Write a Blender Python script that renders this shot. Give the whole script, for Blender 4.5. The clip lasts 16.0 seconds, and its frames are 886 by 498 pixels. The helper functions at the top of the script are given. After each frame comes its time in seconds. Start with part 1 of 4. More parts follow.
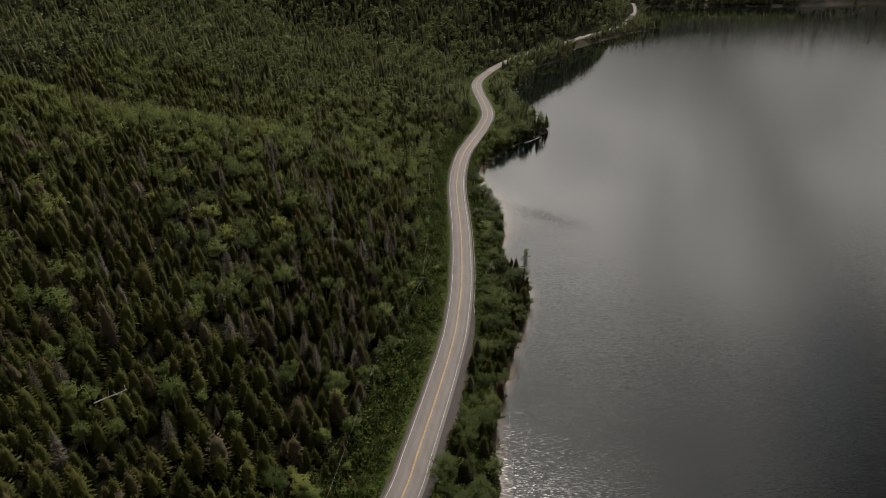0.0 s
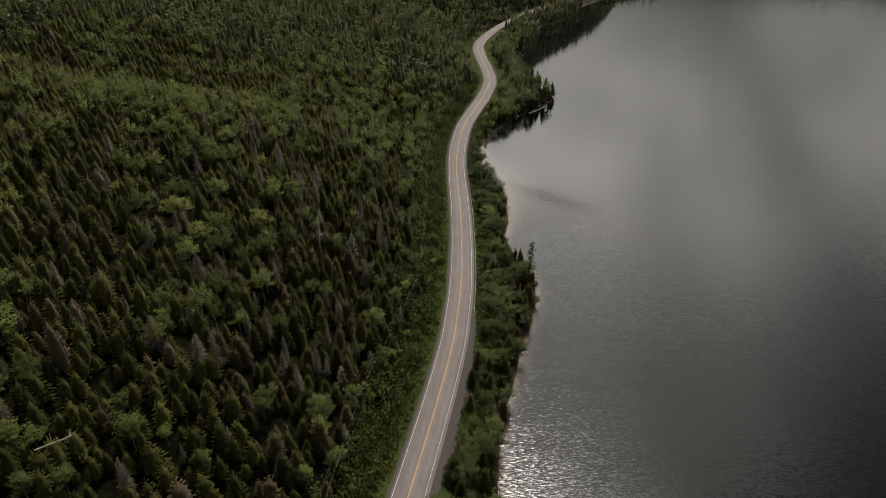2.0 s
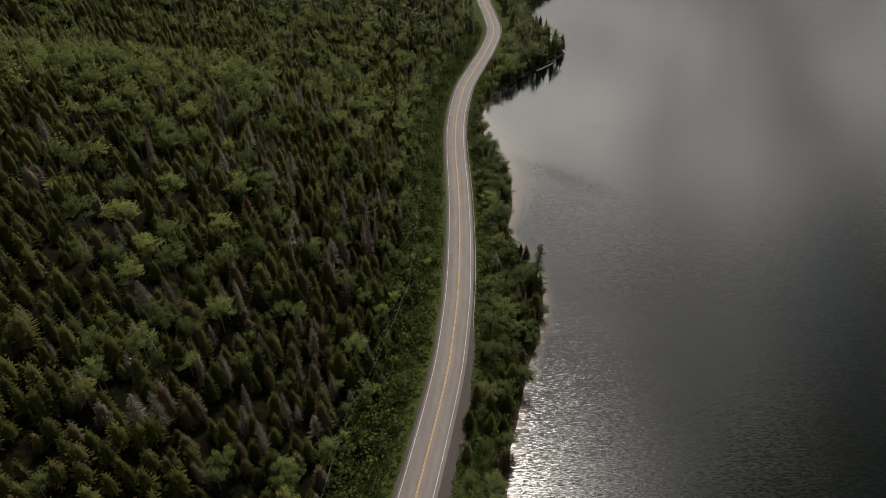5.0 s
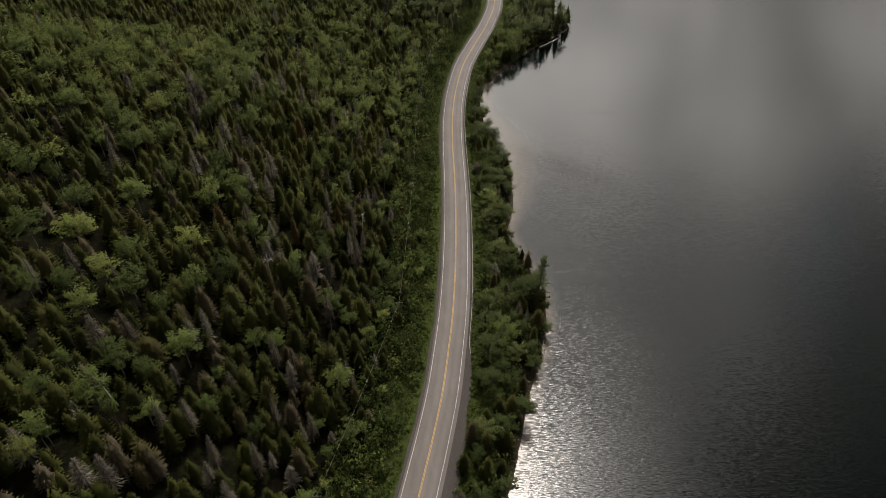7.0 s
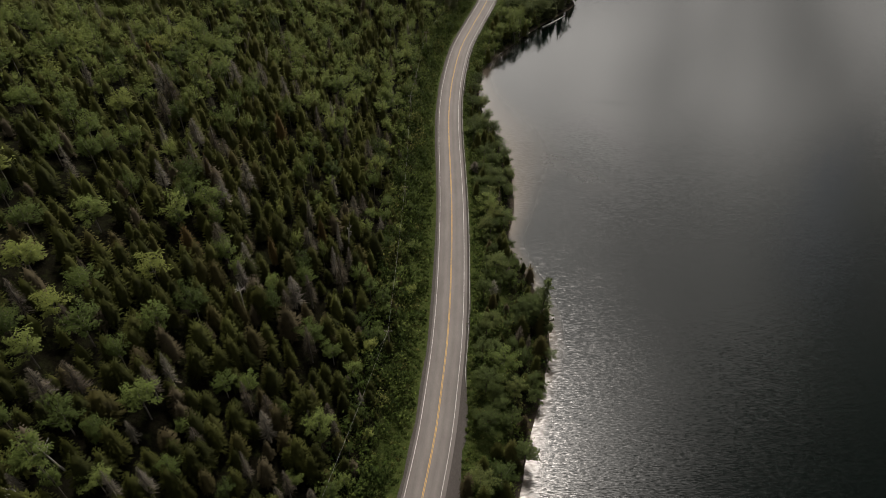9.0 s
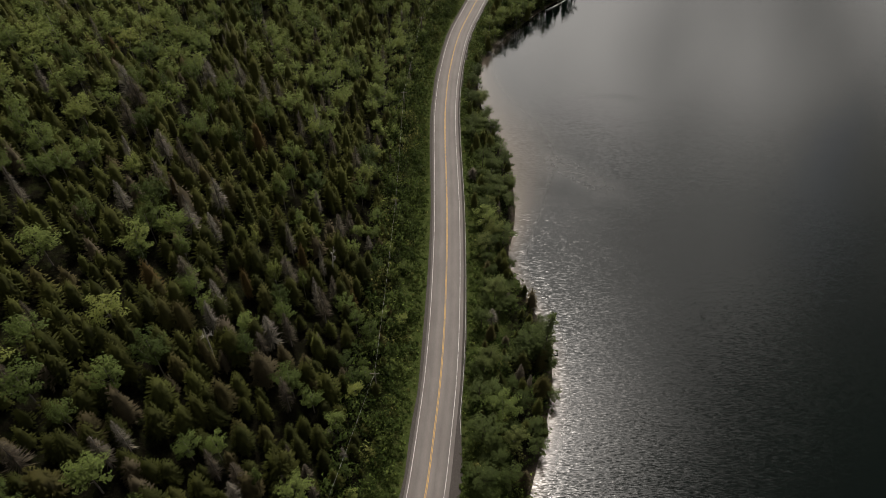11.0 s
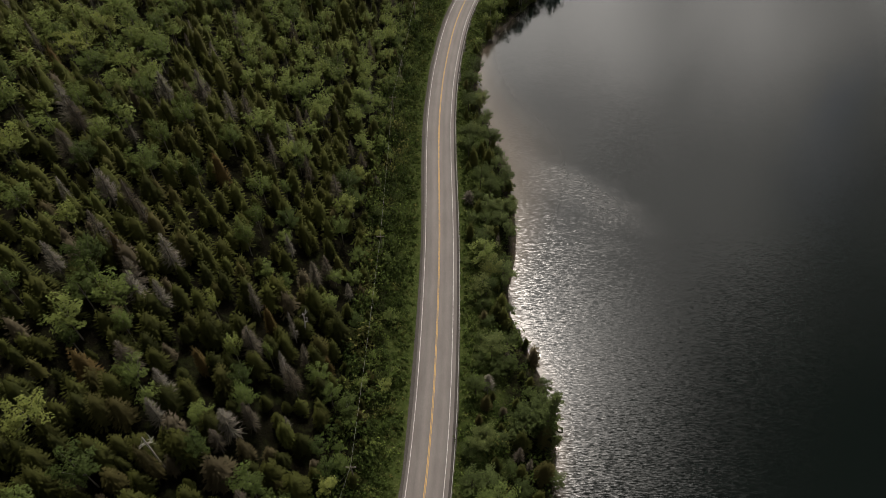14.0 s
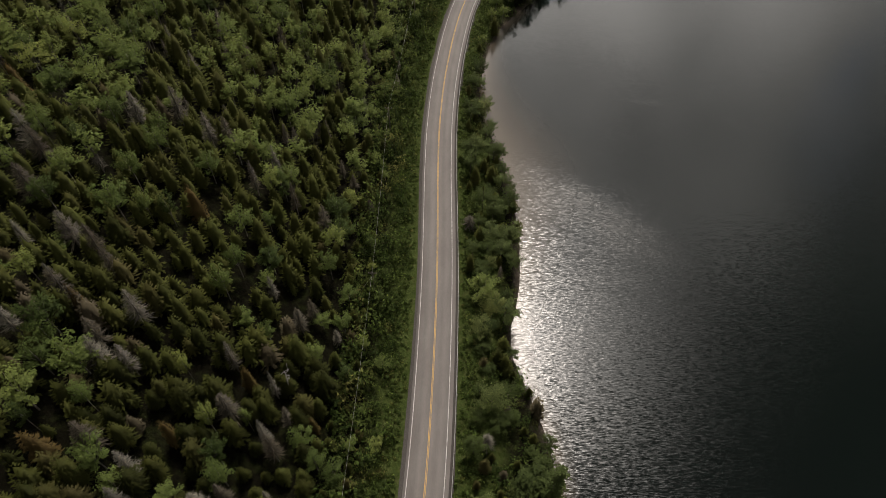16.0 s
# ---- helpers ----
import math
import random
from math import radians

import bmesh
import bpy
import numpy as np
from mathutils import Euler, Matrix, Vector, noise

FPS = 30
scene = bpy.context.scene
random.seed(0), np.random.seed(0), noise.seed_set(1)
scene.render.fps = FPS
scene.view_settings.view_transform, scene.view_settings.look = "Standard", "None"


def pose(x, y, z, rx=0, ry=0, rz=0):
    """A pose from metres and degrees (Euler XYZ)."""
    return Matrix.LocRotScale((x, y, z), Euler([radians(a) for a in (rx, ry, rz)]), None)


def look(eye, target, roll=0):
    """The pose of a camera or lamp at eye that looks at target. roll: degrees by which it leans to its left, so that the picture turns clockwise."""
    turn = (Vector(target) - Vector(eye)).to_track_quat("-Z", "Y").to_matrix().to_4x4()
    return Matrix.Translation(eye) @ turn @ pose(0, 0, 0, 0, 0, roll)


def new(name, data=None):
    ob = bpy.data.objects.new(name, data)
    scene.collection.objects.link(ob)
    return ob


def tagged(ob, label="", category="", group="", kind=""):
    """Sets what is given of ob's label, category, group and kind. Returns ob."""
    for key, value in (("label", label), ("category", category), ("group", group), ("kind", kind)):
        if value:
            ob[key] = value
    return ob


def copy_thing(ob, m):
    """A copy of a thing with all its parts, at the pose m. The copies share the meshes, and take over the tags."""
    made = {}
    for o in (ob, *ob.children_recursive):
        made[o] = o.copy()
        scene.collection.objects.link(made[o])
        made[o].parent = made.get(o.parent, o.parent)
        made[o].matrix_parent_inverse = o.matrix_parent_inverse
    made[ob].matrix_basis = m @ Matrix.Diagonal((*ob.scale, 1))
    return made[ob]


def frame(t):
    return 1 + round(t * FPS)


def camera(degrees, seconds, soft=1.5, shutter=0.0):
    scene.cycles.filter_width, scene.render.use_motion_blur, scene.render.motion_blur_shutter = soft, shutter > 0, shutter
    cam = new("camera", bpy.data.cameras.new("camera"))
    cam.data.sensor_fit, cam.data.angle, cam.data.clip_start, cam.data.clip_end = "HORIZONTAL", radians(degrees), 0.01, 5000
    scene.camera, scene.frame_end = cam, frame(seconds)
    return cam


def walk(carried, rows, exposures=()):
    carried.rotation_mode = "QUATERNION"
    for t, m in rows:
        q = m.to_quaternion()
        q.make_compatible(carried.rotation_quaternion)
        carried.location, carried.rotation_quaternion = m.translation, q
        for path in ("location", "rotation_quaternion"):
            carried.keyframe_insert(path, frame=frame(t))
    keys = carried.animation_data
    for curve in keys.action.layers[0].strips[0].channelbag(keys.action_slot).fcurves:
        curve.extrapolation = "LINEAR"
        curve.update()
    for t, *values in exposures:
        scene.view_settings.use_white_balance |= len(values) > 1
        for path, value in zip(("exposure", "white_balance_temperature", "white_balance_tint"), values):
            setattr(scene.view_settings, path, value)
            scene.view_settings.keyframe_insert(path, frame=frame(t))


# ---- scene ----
cam = camera(70.0, 16.0, soft=0.6)
walk(cam, [
    (0, pose(0.02, 0.01, 118.58, 63.980, 0.300, -0.353)),
    (0.5, pose(0.26, 5.83, 118.94, 63.039, 0.279, -0.335)),
    (1, pose(0.50, 11.65, 119.30, 62.097, 0.262, -0.316)),
    (1.5, pose(0.77, 17.46, 119.65, 61.151, 0.255, -0.295)),
    (2, pose(1.07, 23.24, 120.00, 60.200, 0.262, -0.270)),
    (2.5, pose(1.42, 28.99, 120.35, 59.244, 0.286, -0.240)),
    (3, pose(1.79, 34.70, 120.68, 58.291, 0.317, -0.208)),
    (3.5, pose(2.18, 40.35, 120.98, 57.353, 0.345, -0.175)),
    (4, pose(2.58, 45.92, 121.23, 56.442, 0.359, -0.141)),
    (4.5, pose(2.97, 51.39, 121.44, 55.563, 0.351, -0.110)),
    (5, pose(3.34, 56.77, 121.59, 54.715, 0.320, -0.083)),
    (5.5, pose(3.69, 62.06, 121.71, 53.891, 0.271, -0.061)),
    (6, pose(4.00, 67.26, 121.81, 53.082, 0.206, -0.046)),
    (6.5, pose(4.29, 72.39, 121.89, 52.286, 0.129, -0.039)),
    (7, pose(4.55, 77.46, 121.96, 51.503, 0.047, -0.038)),
    (7.5, pose(4.80, 82.49, 121.99, 50.740, -0.028, -0.040)),
    (8, pose(5.07, 87.47, 121.99, 49.999, -0.090, -0.041)),
    (8.5, pose(5.35, 92.44, 121.96, 49.284, -0.132, -0.041)),
    (9, pose(5.66, 97.39, 121.90, 48.589, -0.159, -0.036)),
    (9.5, pose(5.98, 102.34, 121.83, 47.904, -0.180, -0.026)),
    (10, pose(6.34, 107.31, 121.76, 47.223, -0.204, -0.009)),
    (10.5, pose(6.71, 112.30, 121.70, 46.538, -0.238, 0.015)),
    (11, pose(7.11, 117.29, 121.67, 45.848, -0.274, 0.048)),
    (11.5, pose(7.52, 122.28, 121.68, 45.152, -0.306, 0.088)),
    (12, pose(7.94, 127.25, 121.74, 44.450, -0.324, 0.136)),
    (12.5, pose(8.37, 132.20, 121.86, 43.742, -0.322, 0.190)),
    (13, pose(8.81, 137.12, 122.03, 43.026, -0.306, 0.243)),
    (13.5, pose(9.23, 142.03, 122.23, 42.299, -0.284, 0.287)),
    (14, pose(9.65, 146.93, 122.44, 41.560, -0.262, 0.314)),
    (14.5, pose(10.05, 151.84, 122.65, 40.810, -0.248, 0.332)),
    (15, pose(10.42, 156.74, 122.86, 40.058, -0.234, 0.416)),
    (15.5, pose(10.76, 161.65, 123.05, 39.316, -0.214, 0.629)),
    (16, pose(11.09, 166.56, 123.25, 38.580, -0.189, 0.922)),
], exposures=[(0, 0.2, 6950, 14), (16, 0.2, 6950, 14)])

# ---- world and sun ----
SUN_EL, SUN_AZ = 61.0, 8.0          # the sun stands ahead of the camera, a little to the right
sun_way = Vector((math.sin(radians(SUN_AZ)) * math.cos(radians(SUN_EL)),
                  math.cos(radians(SUN_AZ)) * math.cos(radians(SUN_EL)), math.sin(radians(SUN_EL))))
sun = new("sun", bpy.data.lights.new("sun", "SUN"))
sun.data.energy, sun.data.angle, sun.data.color = 1.9, radians(8), (1.0, 0.95, 0.88)
sun.matrix_world = look(sun_way * 400, (0, 0, 0))

world = bpy.data.worlds.new("sky")
scene.world = world
world.use_nodes = True
wn, wl = world.node_tree.nodes, world.node_tree.links
wn.clear()
w_out, w_bg, w_sky = wn.new("ShaderNodeOutputWorld"), wn.new("ShaderNodeBackground"), wn.new("ShaderNodeTexSky")
w_sky.sky_type, w_sky.sun_disc = "NISHITA", False
w_sky.sun_elevation, w_sky.sun_rotation = radians(SUN_EL), radians(SUN_AZ)
w_co, w_noise, w_ramp, w_mix = (wn.new("ShaderNodeTexCoord"), wn.new("ShaderNodeTexNoise"),
                                wn.new("ShaderNodeValToRGB"), wn.new("ShaderNodeMix"))
w_noise.inputs["Scale"].default_value, w_noise.inputs["Detail"].default_value = 2.6, 5.0
w_ramp.color_ramp.elements[0].position, w_ramp.color_ramp.elements[1].position = 0.12, 0.34
w_mix.data_type = "RGBA"
w_tone, w_grey = wn.new("ShaderNodeValToRGB"), wn.new("ShaderNodeTexNoise")
w_grey.inputs["Scale"].default_value, w_grey.inputs["Detail"].default_value = 5.0, 4.0
w_tone.color_ramp.elements[0].color, w_tone.color_ramp.elements[1].color = (3.9, 3.98, 3.92, 1), (7.4, 7.5, 7.35, 1)
w_tone.color_ramp.elements[0].position, w_tone.color_ramp.elements[1].position = 0.35, 0.68
wl.new(w_co.outputs["Generated"], w_noise.inputs["Vector"])
wl.new(w_co.outputs["Generated"], w_grey.inputs["Vector"])
wl.new(w_noise.outputs["Fac"], w_ramp.inputs["Fac"])
wl.new(w_grey.outputs["Fac"], w_tone.inputs["Fac"])
wl.new(w_ramp.outputs["Color"], w_mix.inputs[0])
wl.new(w_sky.outputs["Color"], w_mix.inputs[6])
wl.new(w_tone.outputs["Color"], w_mix.inputs[7])
# thin bright cloud ahead, below the sun; heavier cloud overhead and low at the horizon; brighter again behind
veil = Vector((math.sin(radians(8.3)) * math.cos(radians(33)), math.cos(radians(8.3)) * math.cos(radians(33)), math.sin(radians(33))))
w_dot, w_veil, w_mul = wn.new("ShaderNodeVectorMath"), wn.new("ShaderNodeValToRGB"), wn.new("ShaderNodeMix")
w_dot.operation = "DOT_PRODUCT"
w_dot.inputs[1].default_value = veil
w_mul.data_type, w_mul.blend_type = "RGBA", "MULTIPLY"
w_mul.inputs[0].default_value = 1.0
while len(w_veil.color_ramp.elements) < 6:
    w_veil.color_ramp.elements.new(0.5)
# first stop raises the unseen sky behind as added fill on the trees' near sides
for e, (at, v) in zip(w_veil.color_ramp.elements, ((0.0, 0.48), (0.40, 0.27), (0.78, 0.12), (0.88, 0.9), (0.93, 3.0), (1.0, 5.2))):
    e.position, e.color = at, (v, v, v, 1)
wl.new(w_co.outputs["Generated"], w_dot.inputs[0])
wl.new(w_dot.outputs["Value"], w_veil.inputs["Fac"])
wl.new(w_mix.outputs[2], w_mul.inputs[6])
# and a glow of thinner cloud round the sun
halo = Vector((math.sin(radians(11)) * math.cos(radians(58)), math.cos(radians(11)) * math.cos(radians(58)), math.sin(radians(58))))
w_dot2, w_halo, w_max = wn.new("ShaderNodeVectorMath"), wn.new("ShaderNodeValToRGB"), wn.new("ShaderNodeMix")
w_dot2.operation = "DOT_PRODUCT"
w_dot2.inputs[1].default_value = halo
w_max.data_type, w_max.blend_type = "RGBA", "LIGHTEN"
w_max.inputs[0].default_value = 1.0
while len(w_halo.color_ramp.elements) < 4:
    w_halo.color_ramp.elements.new(0.5)
for e, (at, v) in zip(w_halo.color_ramp.elements, ((0.94, 0.0), (0.968, 1.8), (0.985, 8.0), (1.0, 22.0))):
    e.position, e.color = at, (v, v, v, 1)
wl.new(w_co.outputs["Generated"], w_dot2.inputs[0])
wl.new(w_dot2.outputs["Value"], w_halo.inputs["Fac"])
wl.new(w_veil.outputs["Color"], w_max.inputs[6])
wl.new(w_halo.outputs["Color"], w_max.inputs[7])
# a paler bank of cloud low over the lake's far side
bank_way = Vector((math.sin(radians(40)) * math.cos(radians(11)), math.cos(radians(40)) * math.cos(radians(11)), math.sin(radians(11))))
w_dot3, w_bank, w_max2 = wn.new("ShaderNodeVectorMath"), wn.new("ShaderNodeValToRGB"), wn.new("ShaderNodeMix")
w_dot3.operation = "DOT_PRODUCT"
w_dot3.inputs[1].default_value = bank_way
w_max2.data_type, w_max2.blend_type = "RGBA", "LIGHTEN"
w_max2.inputs[0].default_value = 1.0
w_bank.color_ramp.elements[0].position, w_bank.color_ramp.elements[1].position = 0.94, 0.985
w_bank.color_ramp.elements[0].color, w_bank.color_ramp.elements[1].color = (0.3, 0.3, 0.3, 1), (2.6, 2.6, 2.6, 1)
wl.new(w_co.outputs["Generated"], w_dot3.inputs[0])
wl.new(w_dot3.outputs["Value"], w_bank.inputs["Fac"])
wl.new(w_max.outputs[2], w_max2.inputs[6])
wl.new(w_bank.outputs["Color"], w_max2.inputs[7])
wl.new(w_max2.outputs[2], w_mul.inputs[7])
w_sep, w_low, w_dim = wn.new("ShaderNodeSeparateXYZ"), wn.new("ShaderNodeValToRGB"), wn.new("ShaderNodeMix")
w_low.color_ramp.elements[0].color, w_low.color_ramp.elements[1].color = (0.10, 0.10, 0.10, 1), (1, 1, 1, 1)
w_low.color_ramp.elements[1].position = 0.40
w_low.color_ramp.elements.new(0.20).color = (0.48, 0.48, 0.48, 1)
w_dim.data_type, w_dim.blend_type = "RGBA", "MULTIPLY"
w_dim.inputs[0].default_value = 1.0
wl.new(w_co.outputs["Generated"], w_sep.inputs[0])
wl.new(w_sep.outputs[2], w_low.inputs["Fac"])
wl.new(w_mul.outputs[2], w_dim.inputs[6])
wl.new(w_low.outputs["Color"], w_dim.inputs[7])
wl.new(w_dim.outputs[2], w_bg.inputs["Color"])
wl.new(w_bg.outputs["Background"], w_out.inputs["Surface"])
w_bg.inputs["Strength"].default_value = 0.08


# ---- materials ----
def material(name):
    m = bpy.data.materials.new(name)
    m.use_nodes = True
    nt = m.node_tree
    return m, nt, nt.nodes["Principled BSDF"]


def node(nt, kind, **values):
    n = nt.nodes.new("ShaderNode" + kind)
    for key, value in values.items():
        n.inputs[key.replace("_", " ")].default_value = value
    return n


def ramp(nt, source, stops):
    r = nt.nodes.new("ShaderNodeValToRGB")
    els = r.color_ramp.elements
    while len(els) < len(stops):
        els.new(0.5)
    for e, (at, col) in zip(els, stops):
        e.position, e.color = at, (*col, 1)
    nt.links.new(source, r.inputs["Fac"])
    return r.outputs["Color"]


def mixed(nt, fac, a, b, blend="MIX"):
    m = nt.nodes.new("ShaderNodeMix")
    m.data_type, m.blend_type = "RGBA", blend
    for sock, v in ((m.inputs[0], fac), (m.inputs[6], a), (m.inputs[7], b)):
        if isinstance(v, (int, float)):
            sock.default_value = v
        elif isinstance(v, tuple):
            sock.default_value = (*v, 1)
        else:
            nt.links.new(v, sock)
    return m.outputs[2]


def math_node(nt, op, a, b=0.0, c=0.0, clamp=False):
    m = nt.nodes.new("ShaderNodeMath")
    m.operation, m.use_clamp = op, clamp
    for sock, v in zip(m.inputs, (a, b, c)):
        if isinstance(v, (int, float)):
            sock.default_value = v
        else:
            nt.links.new(v, sock)
    return m.outputs[0]


def noise_at(nt, scale, detail=4.0, rough=0.55, stretch=None):
    geo = nt.nodes.new("ShaderNodeNewGeometry")
    n = node(nt, "TexNoise", Scale=scale, Detail=detail, Roughness=rough)
    if stretch:
        mp = nt.nodes.new("ShaderNodeMapping")
        mp.inputs["Scale"].default_value = stretch
        nt.links.new(geo.outputs["Position"], mp.inputs["Vector"])
        nt.links.new(mp.outputs["Vector"], n.inputs["Vector"])
    else:
        nt.links.new(geo.outputs["Position"], n.inputs["Vector"])
    return n.outputs["Fac"]


def bump(nt, bsdf, height, strength, distance):
    b = node(nt, "Bump", Strength=strength, Distance=distance)
    nt.links.new(height, b.inputs["Height"])
    nt.links.new(b.outputs["Normal"], bsdf.inputs["Normal"])
    return b


def foliage(name, stops, per_object, glow=0.2, spread=1.0):
    """Leaves or needles: a tone for each tree, a lighter or darker one for each spray, and light shining through."""
    m, nt, bsdf = material(name)
    if per_object:
        src = nt.nodes.new("ShaderNodeObjectInfo").outputs["Random"]
    else:
        a = nt.nodes.new("ShaderNodeAttribute")
        a.attribute_name = "tone"
        src = a.outputs["Fac"]
    col = ramp(nt, src, stops)
    geo = nt.nodes.new("ShaderNodeNewGeometry")
    isl = ramp(nt, geo.outputs["Random Per Island"], [(0.0, (1 - 0.55 * spread,) * 3), (0.75, (1.05, 1.05, 1.0)), (1.0, (1 + 0.7 * spread, 1 + 0.65 * spread, 1 + 0.45 * spread))])
    col = mixed(nt, 1.0, col, isl, "MULTIPLY")
    blotch = ramp(nt, noise_at(nt, 0.55, 3.0), [(0.3, (0.75, 0.75, 0.72)), (0.7, (1.18, 1.18, 1.12))])
    col = mixed(nt, 1.0, col, blotch, "MULTIPLY")
    nt.links.new(col, bsdf.inputs["Base Color"])
    bsdf.inputs["Roughness"].default_value = 0.62
    bsdf.inputs["Specular IOR Level"].default_value = 0.05
    soft = nt.nodes.new("ShaderNodeAttribute")
    soft.attribute_name = "soft"
    turned = nt.nodes.new("ShaderNodeVectorTransform")
    turned.vector_type, turned.convert_from, turned.convert_to = "NORMAL", "OBJECT", "WORLD"
    nt.links.new(soft.outputs["Vector"], turned.inputs[0])
    nt.links.new(turned.outputs[0], bsdf.inputs["Normal"])
    tr = nt.nodes.new("ShaderNodeBsdfTranslucent")
    nt.links.new(col, tr.inputs["Color"])
    nt.links.new(turned.outputs[0], tr.inputs["Normal"])
    mx = nt.nodes.new("ShaderNodeMixShader")
    mx.inputs[0].default_value = glow
    nt.links.new(bsdf.outputs[0], mx.inputs[1])
    nt.links.new(tr.outputs[0], mx.inputs[2])
    nt.links.new(mx.outputs[0], nt.nodes["Material Output"].inputs["Surface"])
    return m


FIR = [(0.0, (0.032, 0.037, 0.010)), (0.30, (0.047, 0.053, 0.014)), (0.55, (0.062, 0.067, 0.018)), (0.74, (0.074, 0.084, 0.023)),
       (0.84, (0.076, 0.070, 0.025)), (0.93, (0.084, 0.070, 0.040)), (1.0, (0.115, 0.098, 0.073))]
LEAF = [(0.0, (0.044, 0.064, 0.020)), (0.5, (0.098, 0.132, 0.040)), (0.8, (0.138, 0.174, 0.054)), (1.0, (0.190, 0.216, 0.064))]
BUSH = [(0.0, (0.036, 0.058, 0.015)), (0.5, (0.062, 0.092, 0.024)), (0.9, (0.106, 0.138, 0.039)), (1.0, (0.145, 0.142, 0.050))]
RUST = [(0.0, (0.072, 0.054, 0.021)), (1.0, (0.100, 0.070, 0.028))]
GREY = [(0.0, (0.068, 0.058, 0.046)), (0.6, (0.104, 0.093, 0.080)), (1.0, (0.160, 0.150, 0.136))]
# far foliage: base colours lifted pale, with the distance haze put into them
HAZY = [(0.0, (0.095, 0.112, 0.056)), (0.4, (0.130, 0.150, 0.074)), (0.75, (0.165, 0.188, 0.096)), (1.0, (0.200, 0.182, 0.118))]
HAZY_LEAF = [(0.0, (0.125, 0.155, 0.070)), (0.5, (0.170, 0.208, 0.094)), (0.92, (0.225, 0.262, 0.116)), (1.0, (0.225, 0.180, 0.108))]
DARK = [(at, tuple(c * 0.80 for c in col)) for at, col in FIR]
fir_distant, leaf_distant = foliage("hazed_distant_needles", HAZY, False, 0.5, 0.5), foliage("hazed_distant_leaves", HAZY_LEAF, False, 0.5, 0.5)
fir_one, fir_many = foliage("fir_needles", DARK, True, 0.2, 0.14), foliage("fir_needles_wood", FIR, False, 0.2, 0.14)
leaf_one, leaf_many = foliage("green_leaves", LEAF, True, 0.25, 0.45), foliage("green_leaves_wood", LEAF, False, 0.25, 0.45)
ALDER = [(0.0, (0.038, 0.054, 0.017)), (0.4, (0.058, 0.079, 0.026)), (0.8, (0.082, 0.108, 0.040)), (1.0, (0.116, 0.132, 0.044))]
alder_one, alder_many = foliage("alder_leaves", ALDER, True, 0.25, 0.45), foliage("alder_leaves_wood", ALDER, False, 0.25, 0.45)
rust_one = foliage("rusty_needles", RUST, True, 0.2, 0.35)
bush_many = foliage("shrub_leaves", BUSH, False, 0.35)
grey_one, grey_many = foliage("dead_twigs", GREY, True, 0.0), foliage("dead_twigs_wood", GREY, False, 0.0)


def bark(name, dark, light):
    m, nt, bsdf = material(name)
    n = noise_at(nt, 3.0, 6.0, 0.7, (1, 1, 0.25))
    nt.links.new(ramp(nt, n, [(0.35, dark), (0.65, light)]), bsdf.inputs["Base Color"])
    bsdf.inputs["Roughness"].default_value = 0.9
    bump(nt, bsdf, n, 0.6, 0.03)
    return m


bark_dark = bark("fir_bark", (0.05, 0.04, 0.032), (0.13, 0.11, 0.095))
bark_pale = bark("birch_bark", (0.09, 0.08, 0.07), (0.27, 0.25, 0.23))
bark_white = bark("weathered_white_wood", (0.38, 0.35, 0.33), (0.66, 0.63, 0.60))
pole_wood = bark("pole_wood", (0.12, 0.10, 0.085), (0.24, 0.21, 0.18))

# ground: forest floor, with grass along the road and stones at the waterline
ground_mat, nt, bsdf = material("forest_floor")
verge = nt.nodes.new("ShaderNodeAttribute")
verge.attribute_name = "verge"
beach = nt.nodes.new("ShaderNodeAttribute")
beach.attribute_name = "beach"
# floor taken near black: the shade in the gaps between crowns is in its colour
shaded_floor_col = ramp(nt, noise_at(nt, 0.6, 6.0, 0.65), [(0.3, (0.004, 0.0035, 0.002)), (0.55, (0.007, 0.0065, 0.0035)), (0.75, (0.014, 0.015, 0.006))])
grass_col = ramp(nt, noise_at(nt, 0.9, 6.0, 0.7), [(0.28, (0.026, 0.038, 0.010)), (0.5, (0.044, 0.062, 0.016)), (0.78, (0.085, 0.085, 0.034))])
stone_col = ramp(nt, noise_at(nt, 2.5, 5.0, 0.7), [(0.3, (0.035, 0.028, 0.022)), (0.7, (0.12, 0.10, 0.08))])
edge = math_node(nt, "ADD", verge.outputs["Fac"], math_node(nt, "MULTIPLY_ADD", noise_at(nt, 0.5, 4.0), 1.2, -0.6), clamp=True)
col = mixed(nt, edge, shaded_floor_col, grass_col)
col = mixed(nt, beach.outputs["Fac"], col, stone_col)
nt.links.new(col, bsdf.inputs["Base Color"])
bsdf.inputs["Roughness"].default_value = 0.95
bsdf.inputs["Specular IOR Level"].default_value = 0.05
bump(nt, bsdf, noise_at(nt, 1.6, 6.0, 0.7), 0.9, 0.35)

# lake
water_mat, nt, bsdf = material("lake_water")
shallow = nt.nodes.new("ShaderNodeAttribute")
shallow.attribute_name = "shallow"
deep_col = ramp(nt, noise_at(nt, 0.012, 3.0), [(0.35, (0.0013, 0.0032, 0.0027)), (0.65, (0.0021, 0.0048, 0.0039))])
nt.links.new(mixed(nt, shallow.outputs["Fac"], deep_col, (0.130, 0.107, 0.083)), bsdf.inputs["Base Color"])
bsdf.inputs["IOR"].default_value = 1.333
geo = nt.nodes.new("ShaderNodeNewGeometry")
sep = nt.nodes.new("ShaderNodeSeparateXYZ")
nt.links.new(geo.outputs["Position"], sep.inputs[0])


